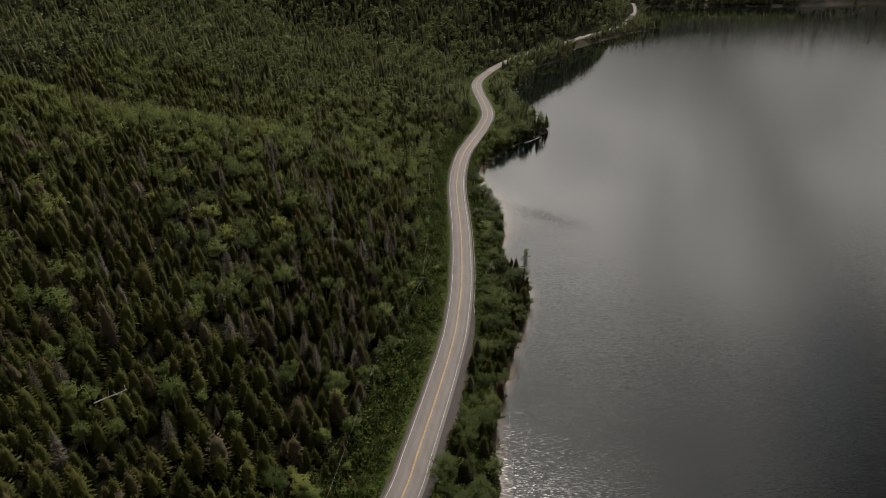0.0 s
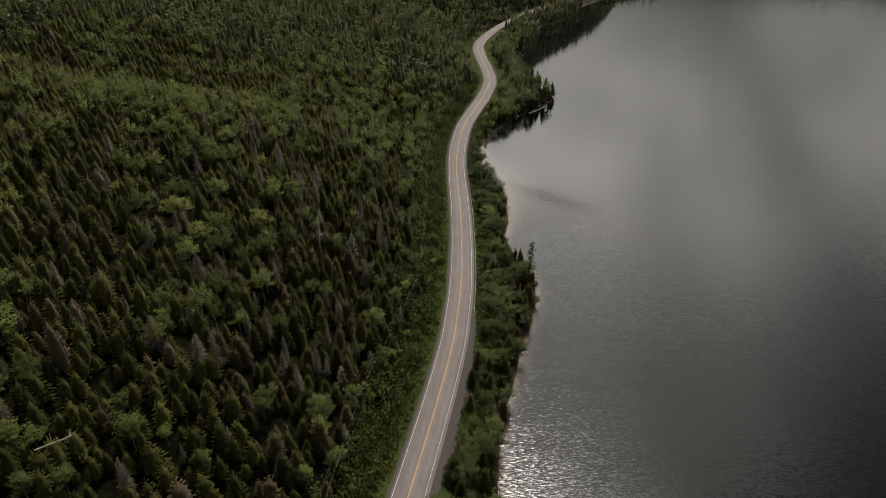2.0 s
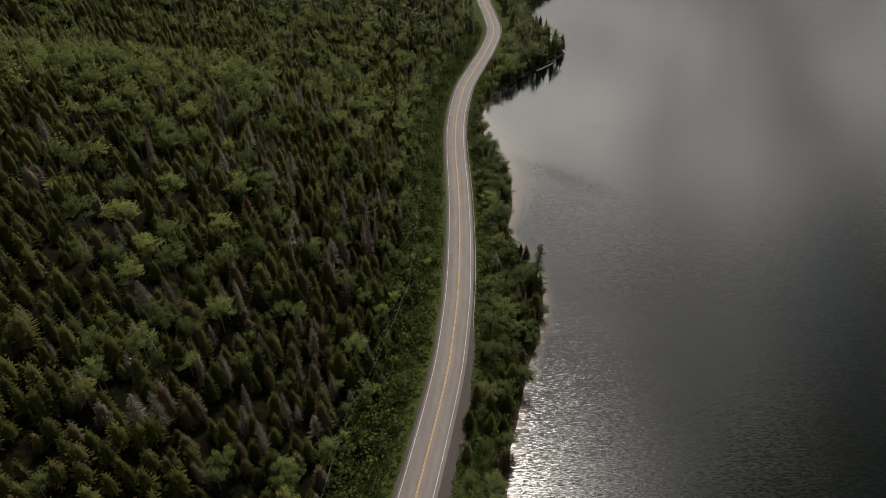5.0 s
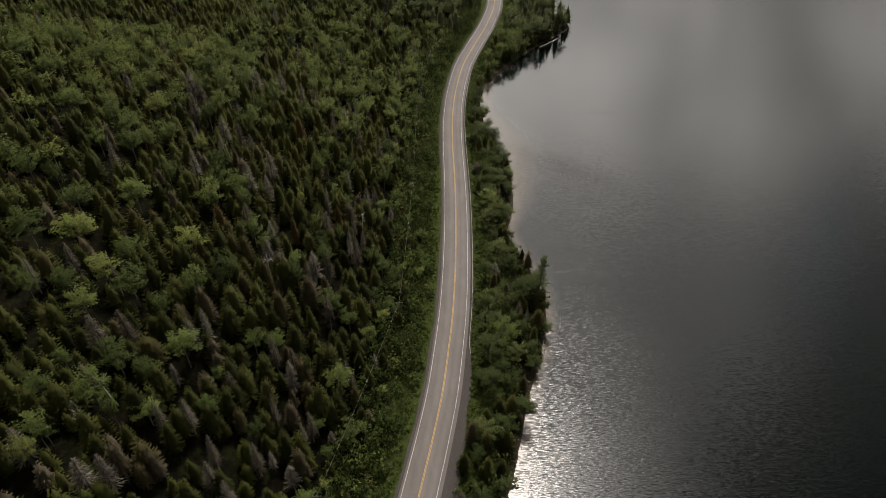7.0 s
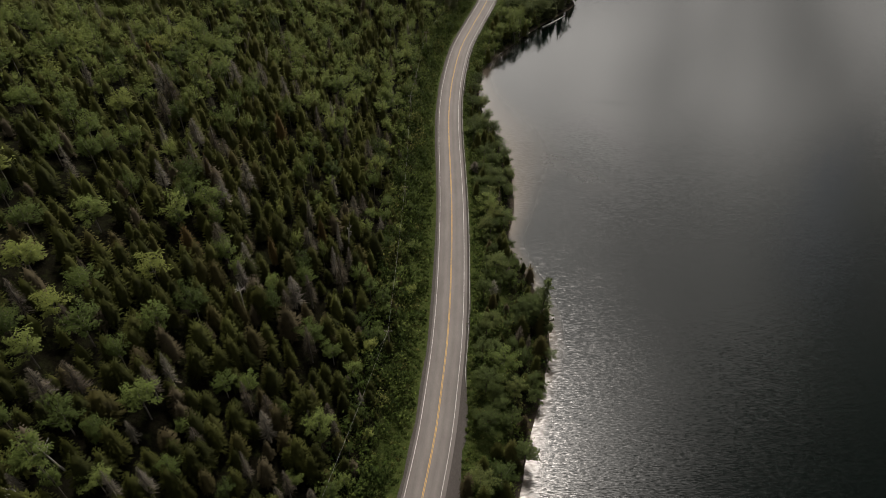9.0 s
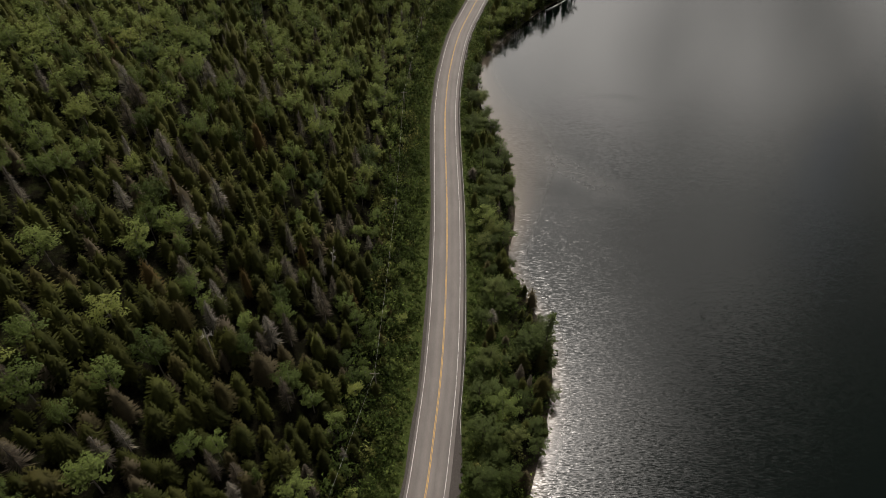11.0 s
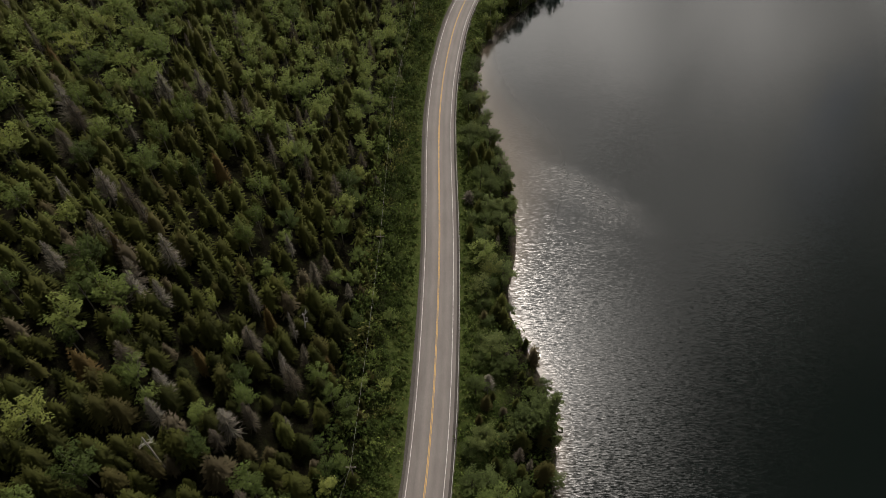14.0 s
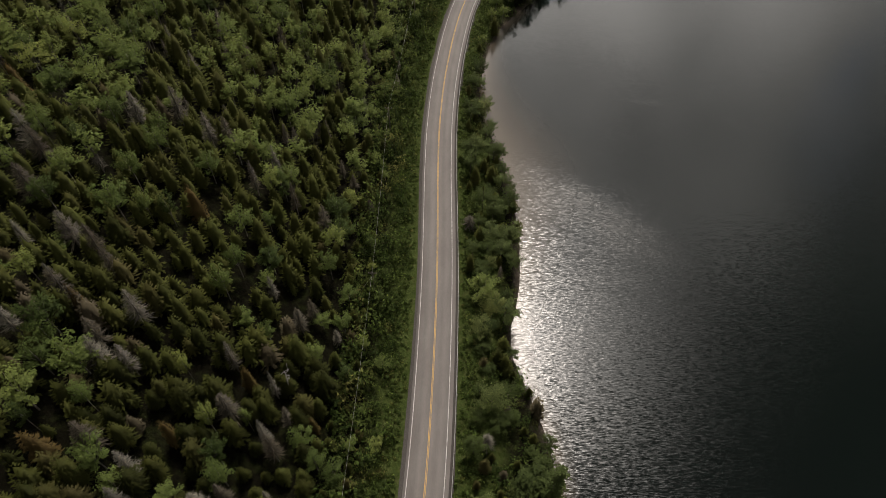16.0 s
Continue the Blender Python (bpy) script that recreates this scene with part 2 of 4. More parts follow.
def gust(cx, cy, lx, ly, turn):
    """A cat's paw: a long patch where the wind ruffles the water, 1 in its middle."""
    c, s = math.cos(radians(turn)), math.sin(radians(turn))
    wob = math_node(nt, "MULTIPLY_ADD", noise_at(nt, 0.09, 5.0, 0.6), 9.0, -4.5)
    dx = math_node(nt, "ADD", math_node(nt, "SUBTRACT", sep.outputs[0], cx), wob)
    dy = math_node(nt, "ADD", math_node(nt, "SUBTRACT", sep.outputs[1], cy), wob)
    u = math_node(nt, "DIVIDE", math_node(nt, "ADD", math_node(nt, "MULTIPLY", dx, c), math_node(nt, "MULTIPLY", dy, s)), lx)
    v = math_node(nt, "DIVIDE", math_node(nt, "SUBTRACT", math_node(nt, "MULTIPLY", dy, c), math_node(nt, "MULTIPLY", dx, s)), ly)
    r = math_node(nt, "SQRT", math_node(nt, "ADD", math_node(nt, "MULTIPLY", u, u), math_node(nt, "MULTIPLY", v, v)))
    return math_node(nt, "MULTIPLY", math_node(nt, "SUBTRACT", 1.15, r, clamp=True), math_node(nt, "MULTIPLY_ADD", noise_at(nt, 0.45, 4.0, 0.65), 1.6, 0.1, clamp=True))


paw = math_node(nt, "MAXIMUM", gust(49, 278, 27, 8.0, -42), math_node(nt, "MAXIMUM", math_node(nt, "MULTIPLY", gust(73, 323, 10, 2.6, -12), 0.5), math_node(nt, "MULTIPLY", gust(95, 315, 9, 3.0, -55), 0.3)))
near_shore = math_node(nt, "MULTIPLY_ADD", sep.outputs[1], -0.0167, 5.3, clamp=True)
lee = nt.nodes.new("ShaderNodeAttribute")
lee.attribute_name = "lee"
open_water = math_node(nt, "MULTIPLY_ADD", lee.outputs["Fac"], -0.80, 1.0)
breeze = math_node(nt, "MULTIPLY", ramp(nt, noise_at(nt, 0.02, 4.0, 0.6, (0.6, 1.5, 1)), [(0.35, (0.62, 0.62, 0.62)), (0.65, (1, 1, 1))]),
                   math_node(nt, "MULTIPLY", near_shore, math_node(nt, "MAXIMUM", math_node(nt, "MULTIPLY_ADD", sep.outputs[0], -0.015, 1.75, clamp=True), 0.25)))
swell = math_node(nt, "MULTIPLY_ADD", breeze, 0.85, math_node(nt, "MULTIPLY_ADD", paw, 0.70, 0.20))


def ripple(scale, stretch, detail):
    """Slopes of wind ripples: long crests across the wind, one direction to each channel."""
    n = node(nt, "TexNoise", Scale=scale, Detail=detail, Roughness=0.55)
    mp = nt.nodes.new("ShaderNodeMapping")
    mp.inputs["Scale"].default_value = stretch
    mp.inputs["Rotation"].default_value = (0, 0, radians(6))
    nt.links.new(geo.outputs["Position"], mp.inputs["Vector"])
    nt.links.new(mp.outputs["Vector"], n.inputs["Vector"])
    return n.outputs["Color"]


def vec_math(op, a, b_):
    v = nt.nodes.new("ShaderNodeVectorMath")
    v.operation = op
    for sock, w in zip((v.inputs[0], v.inputs[1]), (a, b_)):
        if isinstance(w, tuple):
            sock.default_value = w
        else:
            nt.links.new(w, sock)
    return v


both = mixed(nt, 0.3, ripple(4.6, (0.20, 1.0, 1), 2.0), ripple(9.0, (0.3, 1.1, 1), 1.0))
slope = vec_math("MULTIPLY", vec_math("SUBTRACT", both, (0.5, 0.5, 0.5)).outputs[0], (0.30, 0.80, 0.0)).outputs[0]
amount = nt.nodes.new("ShaderNodeVectorMath")
amount.operation = "SCALE"
nt.links.new(slope, amount.inputs[0])
nt.links.new(math_node(nt, "MULTIPLY", swell, open_water), amount.inputs["Scale"])
tilted = vec_math("NORMALIZE", vec_math("ADD", amount.outputs[0], (0.0, 0.0, 1.0)).outputs[0], (0.0, 0.0, 0.0)).outputs[0]
nt.links.new(tilted, bsdf.inputs["Normal"])
rough = math_node(nt, "MULTIPLY_ADD", paw, 0.20, math_node(nt, "MULTIPLY_ADD", breeze, 0.12, 0.08))
nt.links.new(math_node(nt, "MULTIPLY", rough, open_water), bsdf.inputs["Roughness"])

# road
asphalt, nt, bsdf = material("worn_asphalt")
across = nt.nodes.new("ShaderNodeAttribute")
across.attribute_name = "across"
base = ramp(nt, noise_at(nt, 0.35, 6.0, 0.7, (1, 0.25, 1)), [(0.3, (0.128, 0.114, 0.106)), (0.7, (0.178, 0.162, 0.152))])
track = math_node(nt, "PINGPONG", math_node(nt, "ADD", across.outputs["Fac"], 10.0 + 0.875), 0.875)
wear = ramp(nt, track, [(0.0, (0.90, 0.90, 0.90)), (0.5, (1.0, 1.0, 1.0)), (0.85, (1.06, 1.05, 1.05))])
col = mixed(nt, 1.0, base, wear, "MULTIPLY")
grain = ramp(nt, noise_at(nt, 9.0, 3.0, 0.7), [(0.3, (0.86, 0.86, 0.86)), (0.7, (1.12, 1.12, 1.12))])
nt.links.new(mixed(nt, 1.0, col, grain, "MULTIPLY"), bsdf.inputs["Base Color"])
bsdf.inputs["Roughness"].default_value = 0.75
bump(nt, bsdf, noise_at(nt, 30.0, 2.0), 0.3, 0.01)

gravel, nt, bsdf = material("gravel")
n = noise_at(nt, 5.0, 6.0, 0.75)
nt.links.new(ramp(nt, n, [(0.3, (0.038, 0.033, 0.030)), (0.55, (0.066, 0.058, 0.053)), (0.75, (0.115, 0.103, 0.095))]), bsdf.inputs["Base Color"])
bsdf.inputs["Roughness"].default_value = 0.95
bump(nt, bsdf, n, 0.8, 0.05)


def paint(name, fresh, worn):
    m, nt, bsdf = material(name)
    n = noise_at(nt, 2.2, 6.0, 0.75, (1, 0.4, 1))
    nt.links.new(ramp(nt, n, [(0.36, worn), (0.56, fresh)]), bsdf.inputs["Base Color"])
    bsdf.inputs["Roughness"].default_value = 0.7
    return m


white_paint = paint("white_road_paint", (0.60, 0.58, 0.56), (0.24, 0.22, 0.21))
yellow_paint = paint("yellow_road_paint", (0.58, 0.34, 0.085), (0.36, 0.24, 0.10))


def plain(name, col, rough, metal=0.0):
    m, nt, bsdf = material(name)
    n = noise_at(nt, 4.0, 5.0, 0.7)
    dark = tuple(c * 0.75 for c in col)
    nt.links.new(ramp(nt, n, [(0.3, dark), (0.6, col)]), bsdf.inputs["Base Color"])
    bsdf.inputs["Roughness"].default_value, bsdf.inputs["Metallic"].default_value = rough, metal
    return m


steel = plain("galvanised_steel", (0.40, 0.39, 0.38), 0.55, 0.25)
wire_mat = plain("aluminium_cable", (0.42, 0.42, 0.40), 0.5, 0.4)
sign_yellow = plain("yellow_sign_face", (0.70, 0.36, 0.03), 0.5)
sign_black = plain("black_sign_print", (0.02, 0.02, 0.02), 0.5)
insulator_mat = plain("porcelain", (0.35, 0.33, 0.31), 0.3)
white_body = plain("white_car_paint", (0.75, 0.75, 0.75), 0.3)
dark_glass = plain("dark_car_glass", (0.03, 0.03, 0.035), 0.1)
rubber = plain("tyre_rubber", (0.03, 0.03, 0.03), 0.8)


# ---- plan ----
ROAD = [(-96, -330), (-92, -240), (-82, -160), (-68, -80), (-52, -20), (-34, 30), (-20, 75), (-9.4, 104), (-6.1, 118), (-3.8, 128.7), (-1.4, 140), (0.8, 151), (2.7, 161), (4.5, 172), (5.9, 184.5), (7.0, 196),
        (7.8, 209), (8.3, 223), (8.6, 238), (8.7, 254), (8.5, 270), (8.2, 288), (8.4, 309), (10.0, 333), (13.9, 362),
        (20.2, 388), (28.5, 420), (34.6, 455), (34.2, 492), (32.2, 525), (31.8, 557), (36.2, 585), (44, 611), (54.5, 641),
        (68, 672), (92, 720), (126, 772), (164, 822), (196, 873), (230, 920), (272, 990), (310, 1085), (345, 1190), (380, 1330)]
SHORE = [(-60, -420), (-62, -330), (-58, -240), (-50, -160), (-34, -80), (-18, -10), (-2, 40), (9, 70), (13.6, 108), (14, 124), (16.2, 141), (20.4, 155), (23, 165), (25.2, 173), (28.2, 183), (31, 192), (33, 202),
         (32.5, 213), (29.5, 224), (26.6, 232), (25.6, 240), (27.6, 249), (29, 260), (29, 273), (27.5, 287), (25, 300), (21, 317),
         (20.6, 331), (22.4, 344), (27, 360), (37, 375), (52, 397), (71, 421), (75, 431), (72, 446), (64, 472), (58, 510), (60, 545),
         (64, 562), (76, 584), (88, 625), (100, 667), (138, 718), (152, 755), (168, 796), (192, 828), (240, 890), (318, 978), (333, 995), (322, 1040), (345, 1120),
         (410, 1310), (500, 1318), (700, 1300), (900, 1340), (1250, 1230), (1700, 1000), (1900, 400), (1800, -400), (1200, -900), (300, -900), (0, -700)]


def smooth_line(points, step, raw=0):
    """A Catmull-Rom curve through the points, cut into even steps, or raw: into so many pieces a stretch."""
    p = np.array([points[0], *points, points[-1]], float)
    out = []
    for i in range(1, len(p) - 2):
        for u in np.linspace(0, 1, raw or 24, endpoint=False):
            a, b, c, d = p[i - 1], p[i], p[i + 1], p[i + 2]
            out.append(0.5 * (2 * b + (c - a) * u + (2 * a - 5 * b + 4 * c - d) * u ** 2 + (3 * b - a - 3 * c + d) * u ** 3))
    out = np.array([*out, p[-2]])
    if raw:
        return out[:-1]
    run = np.concatenate([[0], np.cumsum(np.linalg.norm(np.diff(out, axis=0), axis=1))])
    at = np.arange(0, run[-1], step)
    return np.stack([np.interp(at, run, out[:, 0]), np.interp(at, run, out[:, 1])], 1)


road_line = smooth_line(ROAD, 2.0)
road_way = np.gradient(road_line, axis=0)
road_way /= np.linalg.norm(road_way, axis=1)[:, None]
road_right = np.stack([road_way[:, 1], -road_way[:, 0]], 1)
shore_line = smooth_line(SHORE + [SHORE[0]], 3.0, 7)


def side_of_road(pts):
    """Signed distance from the road's middle: positive to the lake's side."""
    best, sign = np.full(len(pts), 1e9), np.zeros(len(pts))
    for k in range(0, len(pts), 4000):
        q = pts[k:k + 4000]
        d = q[:, None, :] - road_line[None, ::2, :]
        dist = np.hypot(d[..., 0], d[..., 1])
        j = dist.argmin(1)
        row = np.arange(len(q))
        lat = (d[row, j] * road_right[::2][j]).sum(1)
        along = np.abs((d[row, j] * road_way[::2][j]).sum(1))
        best[k:k + 4000] = np.where(along < 3, np.abs(lat), dist[row, j])
        sign[k:k + 4000] = np.sign(lat)
    return best * sign


def from_shore(pts):
    """Signed distance from the waterline: positive on land."""
    a, b = shore_line, np.roll(shore_line, -1, 0)
    best, inside = np.full(len(pts), 1e9), np.zeros(len(pts), bool)
    for k in range(0, len(pts), 4000):
        q = pts[k:k + 4000, None, :]
        ab, aq = (b - a)[None], q - a[None]
        u = np.clip((aq * ab).sum(2) / np.maximum((ab * ab).sum(2), 1e-9), 0, 1)
        best[k:k + 4000] = np.sqrt(((aq - u[..., None] * ab) ** 2).sum(2).min(1))
        up = (a[None, :, 1] > q[..., 1]) != (b[None, :, 1] > q[..., 1])
        cut = a[None, :, 0] + (q[..., 1] - a[None, :, 1]) * ab[..., 0] / np.where(ab[..., 1] == 0, 1e-9, ab[..., 1])
        inside[k:k + 4000] = ((up & (q[..., 0] < cut)).sum(1) % 2) == 1
    return np.where(inside, -best, best)


def wobble(pts, size, seed):
    """Smooth bumps of that size in metres, -1 to 1, made of sines."""
    r = np.random.RandomState(seed)
    out = np.zeros(len(pts))
    for _ in range(7):
        a, f, ph = r.uniform(0, math.tau), r.uniform(0.6, 1.6) / size * math.tau, r.uniform(0, math.tau)
        out += np.sin((pts[:, 0] * math.cos(a) + pts[:, 1] * math.sin(a)) * f + ph)
    return out / 4.0


def wide_at(y):
    """The outer edge of the gravel shoulder on the lake's side, from the road's middle."""
    return np.interp(y, [95, 130, 160, 178, 190, 5000], [5.6, 6.2, 6.2, 5.6, 4.9, 4.9])


HILL_D = [0, 3.7, 4.8, 10, 15, 22, 30, 40, 50, 60, 75, 90, 120, 160, 220, 300, 450, 800, 1500, 3000]
HILL_Z = [4.6, 4.6, 4.95, 5.1, 7.0, 10.0, 14.0, 20.5, 26, 28.5, 32, 35, 42, 55, 76, 100, 130, 170, 230, 330]


def height(pts):
    """The ground's height: the lake is at 0, the road at 5, and the hill climbs away from the road."""
    d, s = side_of_road(pts), from_shore(pts)
    x, y = pts[:, 0], pts[:, 1]
    left = np.maximum(-d, 0)
    hill = np.interp(left, HILL_D, HILL_Z)
    # the slope is gentler where the hill sinks into the valley ahead, and behind at the start
    valley = 0.72 + 0.28 * np.clip((318 - y) / 45, 0, 1) * np.clip((y - 120) / 60 + 0.55, 0, 1)
    valley += 0.25 * np.clip((y - 420) / 250, 0, 1) + 1.8 * np.clip((y - 600) / 200, 0, 1) * np.clip((1600 - y) / 300, 0, 1)
    hill = 4.6 + (hill - 4.6) * valley
    hill += wobble(pts, 45, 3) * np.clip((left - 14) / 40, 0, 1) * 1.6 + wobble(pts, 220, 4) * np.clip((left - 60) / 200, 0, 1) * 9
    dr = np.maximum(d - 6.0, 0.01)
    t = np.clip(s / (s + dr), 0, 1)
    bank = np.where(s > 0, (4.6 + 0.34 * np.clip((d - wide_at(y) + 0.7) / 1.0, 0, 1)) * t ** 0.75 + wobble(pts, 14, 5) * 0.5 * np.clip(dr / 4, 0, 1) * np.clip(s / 4, 0, 1), 0)
    land = np.where(d < 0, hill, bank)
    land = np.where((d > 60) & (s > 0), 2 + np.minimum(s * 0.22, 190) + wobble(pts, 300, 6) * np.clip(s / 200, 0, 1) * 12, land)
    near = np.clip(s / 3.0, 0, 1)
    z = np.where(s > 0, np.where(d < 0, land, land * np.clip(near + 0.12, 0, 1)), -np.minimum(-s * 0.28, 9) - 0.15)
    return z, d, s


def mesh_from(name, verts, faces, mats=(), slots=None, **attributes):
    """A mesh from arrays of corners and of triangles or quads, with a value per corner for each attribute."""
    me = bpy.data.meshes.new(name)
    verts, faces = np.asarray(verts, np.float32), np.asarray(faces, np.int32)
    n, k = faces.shape
    me.vertices.add(len(verts))
    me.vertices.foreach_set("co", verts.ravel())
    me.loops.add(n * k)
    me.loops.foreach_set("vertex_index", faces.ravel())
    me.polygons.add(n)
    me.polygons.foreach_set("loop_start", np.arange(0, n * k, k, dtype=np.int32))
    if slots is not None:
        me.polygons.foreach_set("material_index", np.asarray(slots, np.int32))
    for m in mats:
        me.materials.append(m)
    for key, value in attributes.items():
        value = np.asarray(value, np.float32)
        if value.ndim == 2:
            me.attributes.new(key, "FLOAT_VECTOR", "POINT").data.foreach_set("vector", value.ravel())
        else:
            me.attributes.new(key, "FLOAT", "POINT").data.foreach_set("value", value)
    me.update(calc_edges=True)
    return me


def smooth(me):
    me.polygons.foreach_set("use_smooth", np.ones(len(me.polygons), bool))
    return me


def spaced(lo, hi, dense_lo, dense_hi, step, grow=1.16):
    mid = list(np.arange(dense_lo, dense_hi + 0.1, step))
    up, s = [], step
    while (up[-1] if up else dense_hi) < hi:
        s *= grow
        up.append((up[-1] if up else dense_hi) + s)
    down, s = [], step
    while (down[-1] if down else dense_lo) > lo:
        s *= grow
        down.append((down[-1] if down else dense_lo) - s)
    return np.array(down[::-1] + mid + up)


# ---- ground, lake ----
gx, gy = spaced(-3200, 3600, -70, 82, 2.0, 1.055), spaced(-2500, 4200, 85, 480, 2.5, 1.04)
GX, GY = np.meshgrid(gx, gy)
gp = np.stack([GX.ravel(), GY.ravel()], 1)
gz, gd, gs = height(gp)
nx, ny = len(gx), len(gy)
ii, jj = np.meshgrid(np.arange(nx - 1), np.arange(ny - 1))
q = (jj * nx + ii).ravel()
quads = np.stack([q, q + 1, q + nx + 1, q + nx], 1)
verge_v = np.where(gd < 0, np.clip((13.5 + gd) / 4.0, 0, 1), np.clip((17 - gd) / 4.0, 0, 1)) * (gs > 1.0) * np.clip((660 - gp[:, 1]) / 60, 0.15, 1)
beach_v = np.clip(1.0 - np.abs(gs - 0.2) / 1.6, 0, 1) * np.clip((520 - gp[:, 1]) / 60, 0.2, 1) + (gs < 0)
beach_v += (gd > 4) * (gs > 0) * (np.clip(1 - np.abs(gp[:, 1] - 818) / 16, 0, 1) * 0.8 + np.clip(1 - np.abs(gp[:, 1] - 1078) / 26, 0, 1) * 2) * (gd < 45)
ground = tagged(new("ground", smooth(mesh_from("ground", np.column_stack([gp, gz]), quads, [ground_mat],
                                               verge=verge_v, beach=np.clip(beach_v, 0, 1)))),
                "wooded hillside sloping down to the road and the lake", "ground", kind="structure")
wx, wy = spaced(-3200, 3600, 5, 90, 2.0), spaced(-2500, 4200, 85, 480, 3.0)
WX, WY = np.meshgrid(wx, wy)
wp = np.stack([WX.ravel(), WY.ravel()], 1)
ws = from_shore(wp)
q = (np.arange(len(wy) - 1)[:, None] * len(wx) + np.arange(len(wx) - 1)[None, :]).ravel()
wq = np.stack([q, q + 1, q + len(wx) + 1, q + len(wx)], 1)
wq = wq[(ws[wq] < 12).any(1)]
water = tagged(new("water", smooth(mesh_from("water", np.column_stack([wp, np.zeros(len(wp))]), wq, [water_mat],
                                             shallow=np.clip(1 + ws / (5.0 + 26.0 * np.exp(-((wp[:, 1] - 300) / 36) ** 2)), 0, 1) ** 2.6 * np.clip((385 - wp[:, 1]) / 50, 0.08, 1),
                                             lee=np.maximum(np.clip(1.25 + ws / 80, 0, 1) * np.clip((wp[:, 1] - 400) / 120, 0, 1), np.clip((wp[:, 1] - 1030) / 60, 0, 1))))),
               "calm grey-green lake with small ripples and sun glitter", "lake", kind="structure")


# ---- road ----
def ribbon(name, line, right, offsets, heights, mat, attr=False):
    """A strip along a line: a row of corners across it at the given offsets and heights."""
    k = len(offsets)
    v = np.concatenate([np.column_stack([line + right * o, np.full(len(line), h)]) for o, h in zip(offsets, heights)])
    n = len(line)
    f = [(c * n + i, (c + 1) * n + i, (c + 1) * n + i + 1, c * n + i + 1) for c in range(k - 1) for i in range(n - 1)]
    kw = {"across": np.repeat(np.array(offsets, float), n)} if attr else {}
    return smooth(mesh_from(name, v, f, [mat], **kw))


ROAD_Z = 5.0
road = tagged(new("road", ribbon("road", road_line, road_right, [-4.1, -4.05, -1.75, 0, 1.75, 4.35, 4.4],
                                 [ROAD_Z - 0.12, ROAD_Z, ROAD_Z + 0.04, ROAD_Z + 0.06, ROAD_Z + 0.04, ROAD_Z, ROAD_Z - 0.12], asphalt, True)),
              "two-lane road of worn grey asphalt", "road", kind="structure")


def part(name, me, parent, label=""):
    ob = new(name, me)
    ob.parent = parent
    return tagged(ob, label) if label else ob


def stripe(name, at, width, mat, label):
    z = ROAD_Z + 0.066 - 0.0145 * abs(at)
    part(name, ribbon(name, road_line, road_right, [at - width / 2, at + width / 2], [z, z], mat), road, label)


stripe("edge_line", -3.5, 0.14, white_paint, "solid white edge line")
stripe("edge_line", 3.5, 0.14, white_paint, "solid white edge line, worn in places")
stripe("centre_line", -0.115, 0.13, yellow_paint, "solid yellow centre line")
stripe("centre_line", 0.115, 0.13, yellow_paint, "solid yellow centre line")

# gravel shoulders; a wider one on the lake's side before the rail begins
wide = wide_at(road_line[:, 1])
verts, faces, n = [], [], len(road_line)
for o, h in (((-6.2, 4.4), (-4.55, 4.945), (-3.9, 4.955))):
    verts.append(np.column_stack([road_line + road_right * o, np.full(n, h)]))
left_v = np.concatenate(verts)
lf = [(c * n + i, (c + 1) * n + i, (c + 1) * n + i + 1, c * n + i + 1) for c in range(2) for i in range(n - 1)]
right_v = np.concatenate([np.column_stack([road_line + road_right * 4.3, np.full(n, 4.955)]),
                          np.column_stack([road_line + road_right * wide[:, None], np.full(n, 4.92)]),
                          np.column_stack([road_line + road_right * (wide[:, None] + 1.2), np.full(n, 4.45)])])
for nm, v in (("road_shoulder_hill", left_v), ("road_shoulder_lake", right_v)):
    tagged(new(nm, smooth(mesh_from(nm, v, lf, [gravel]))), "dark gravel shoulder beside the asphalt", "shoulder", kind="structure")


# ---- trees: shapes as arrays of corners and triangles ----
def kite(base, tip, width, sag, up=(0, 0, 1)):
    """One spray of twigs: a long four-cornered leaf shape from base to tip, sagging at its sides."""
    base, tip = np.array(base, float), np.array(tip, float)
    way = tip - base
    side = np.cross(way, up)
    side /= max(np.linalg.norm(side), 1e-6)
    mid = base + way * 0.55 - np.array([0, 0, sag])
    return [base, mid + side * width, tip, mid - side * width]


KITE = [(0, 1, 2), (0, 2, 3)]


def gathered(pieces):
    """Four-cornered pieces to arrays."""
    v = np.array(pieces, float).reshape(-1, 3)
    n = len(pieces)
    f = (np.arange(n)[:, None, None] * 4 + np.array(KITE)[None]).reshape(-1, 3)
    return v, f


def rounded(shape, centre, up, keep):
    """Adds to a crown the way that each of its corners faces: mostly out of the crown as a whole, a little as the leaf lies."""
    v, f = shape
    n = np.cross(v[f[:, 1]] - v[f[:, 0]], v[f[:, 2]] - v[f[:, 0]])
    n /= np.maximum(np.linalg.norm(n, axis=1), 1e-9)[:, None]
    own = np.zeros_like(v)
    for k in range(3):
        np.add.at(own, f[:, k], n)
    out = v - np.array(centre, float)
    if up is not None:
        out[:, 2] = 0
        out[:, 2] = np.hypot(out[:, 0], out[:, 1]) * up + 0.15
    out /= np.maximum(np.linalg.norm(out, axis=1), 1e-6)[:, None]
    own *= np.where((own * out).sum(1) < 0, -1.0, 1.0)[:, None]
    own /= np.maximum(np.linalg.norm(own, axis=1), 1e-6)[:, None]
    way = out * (1 - keep) + own * keep
    return v, f, way / np.maximum(np.linalg.norm(way, axis=1), 1e-6)[:, None]


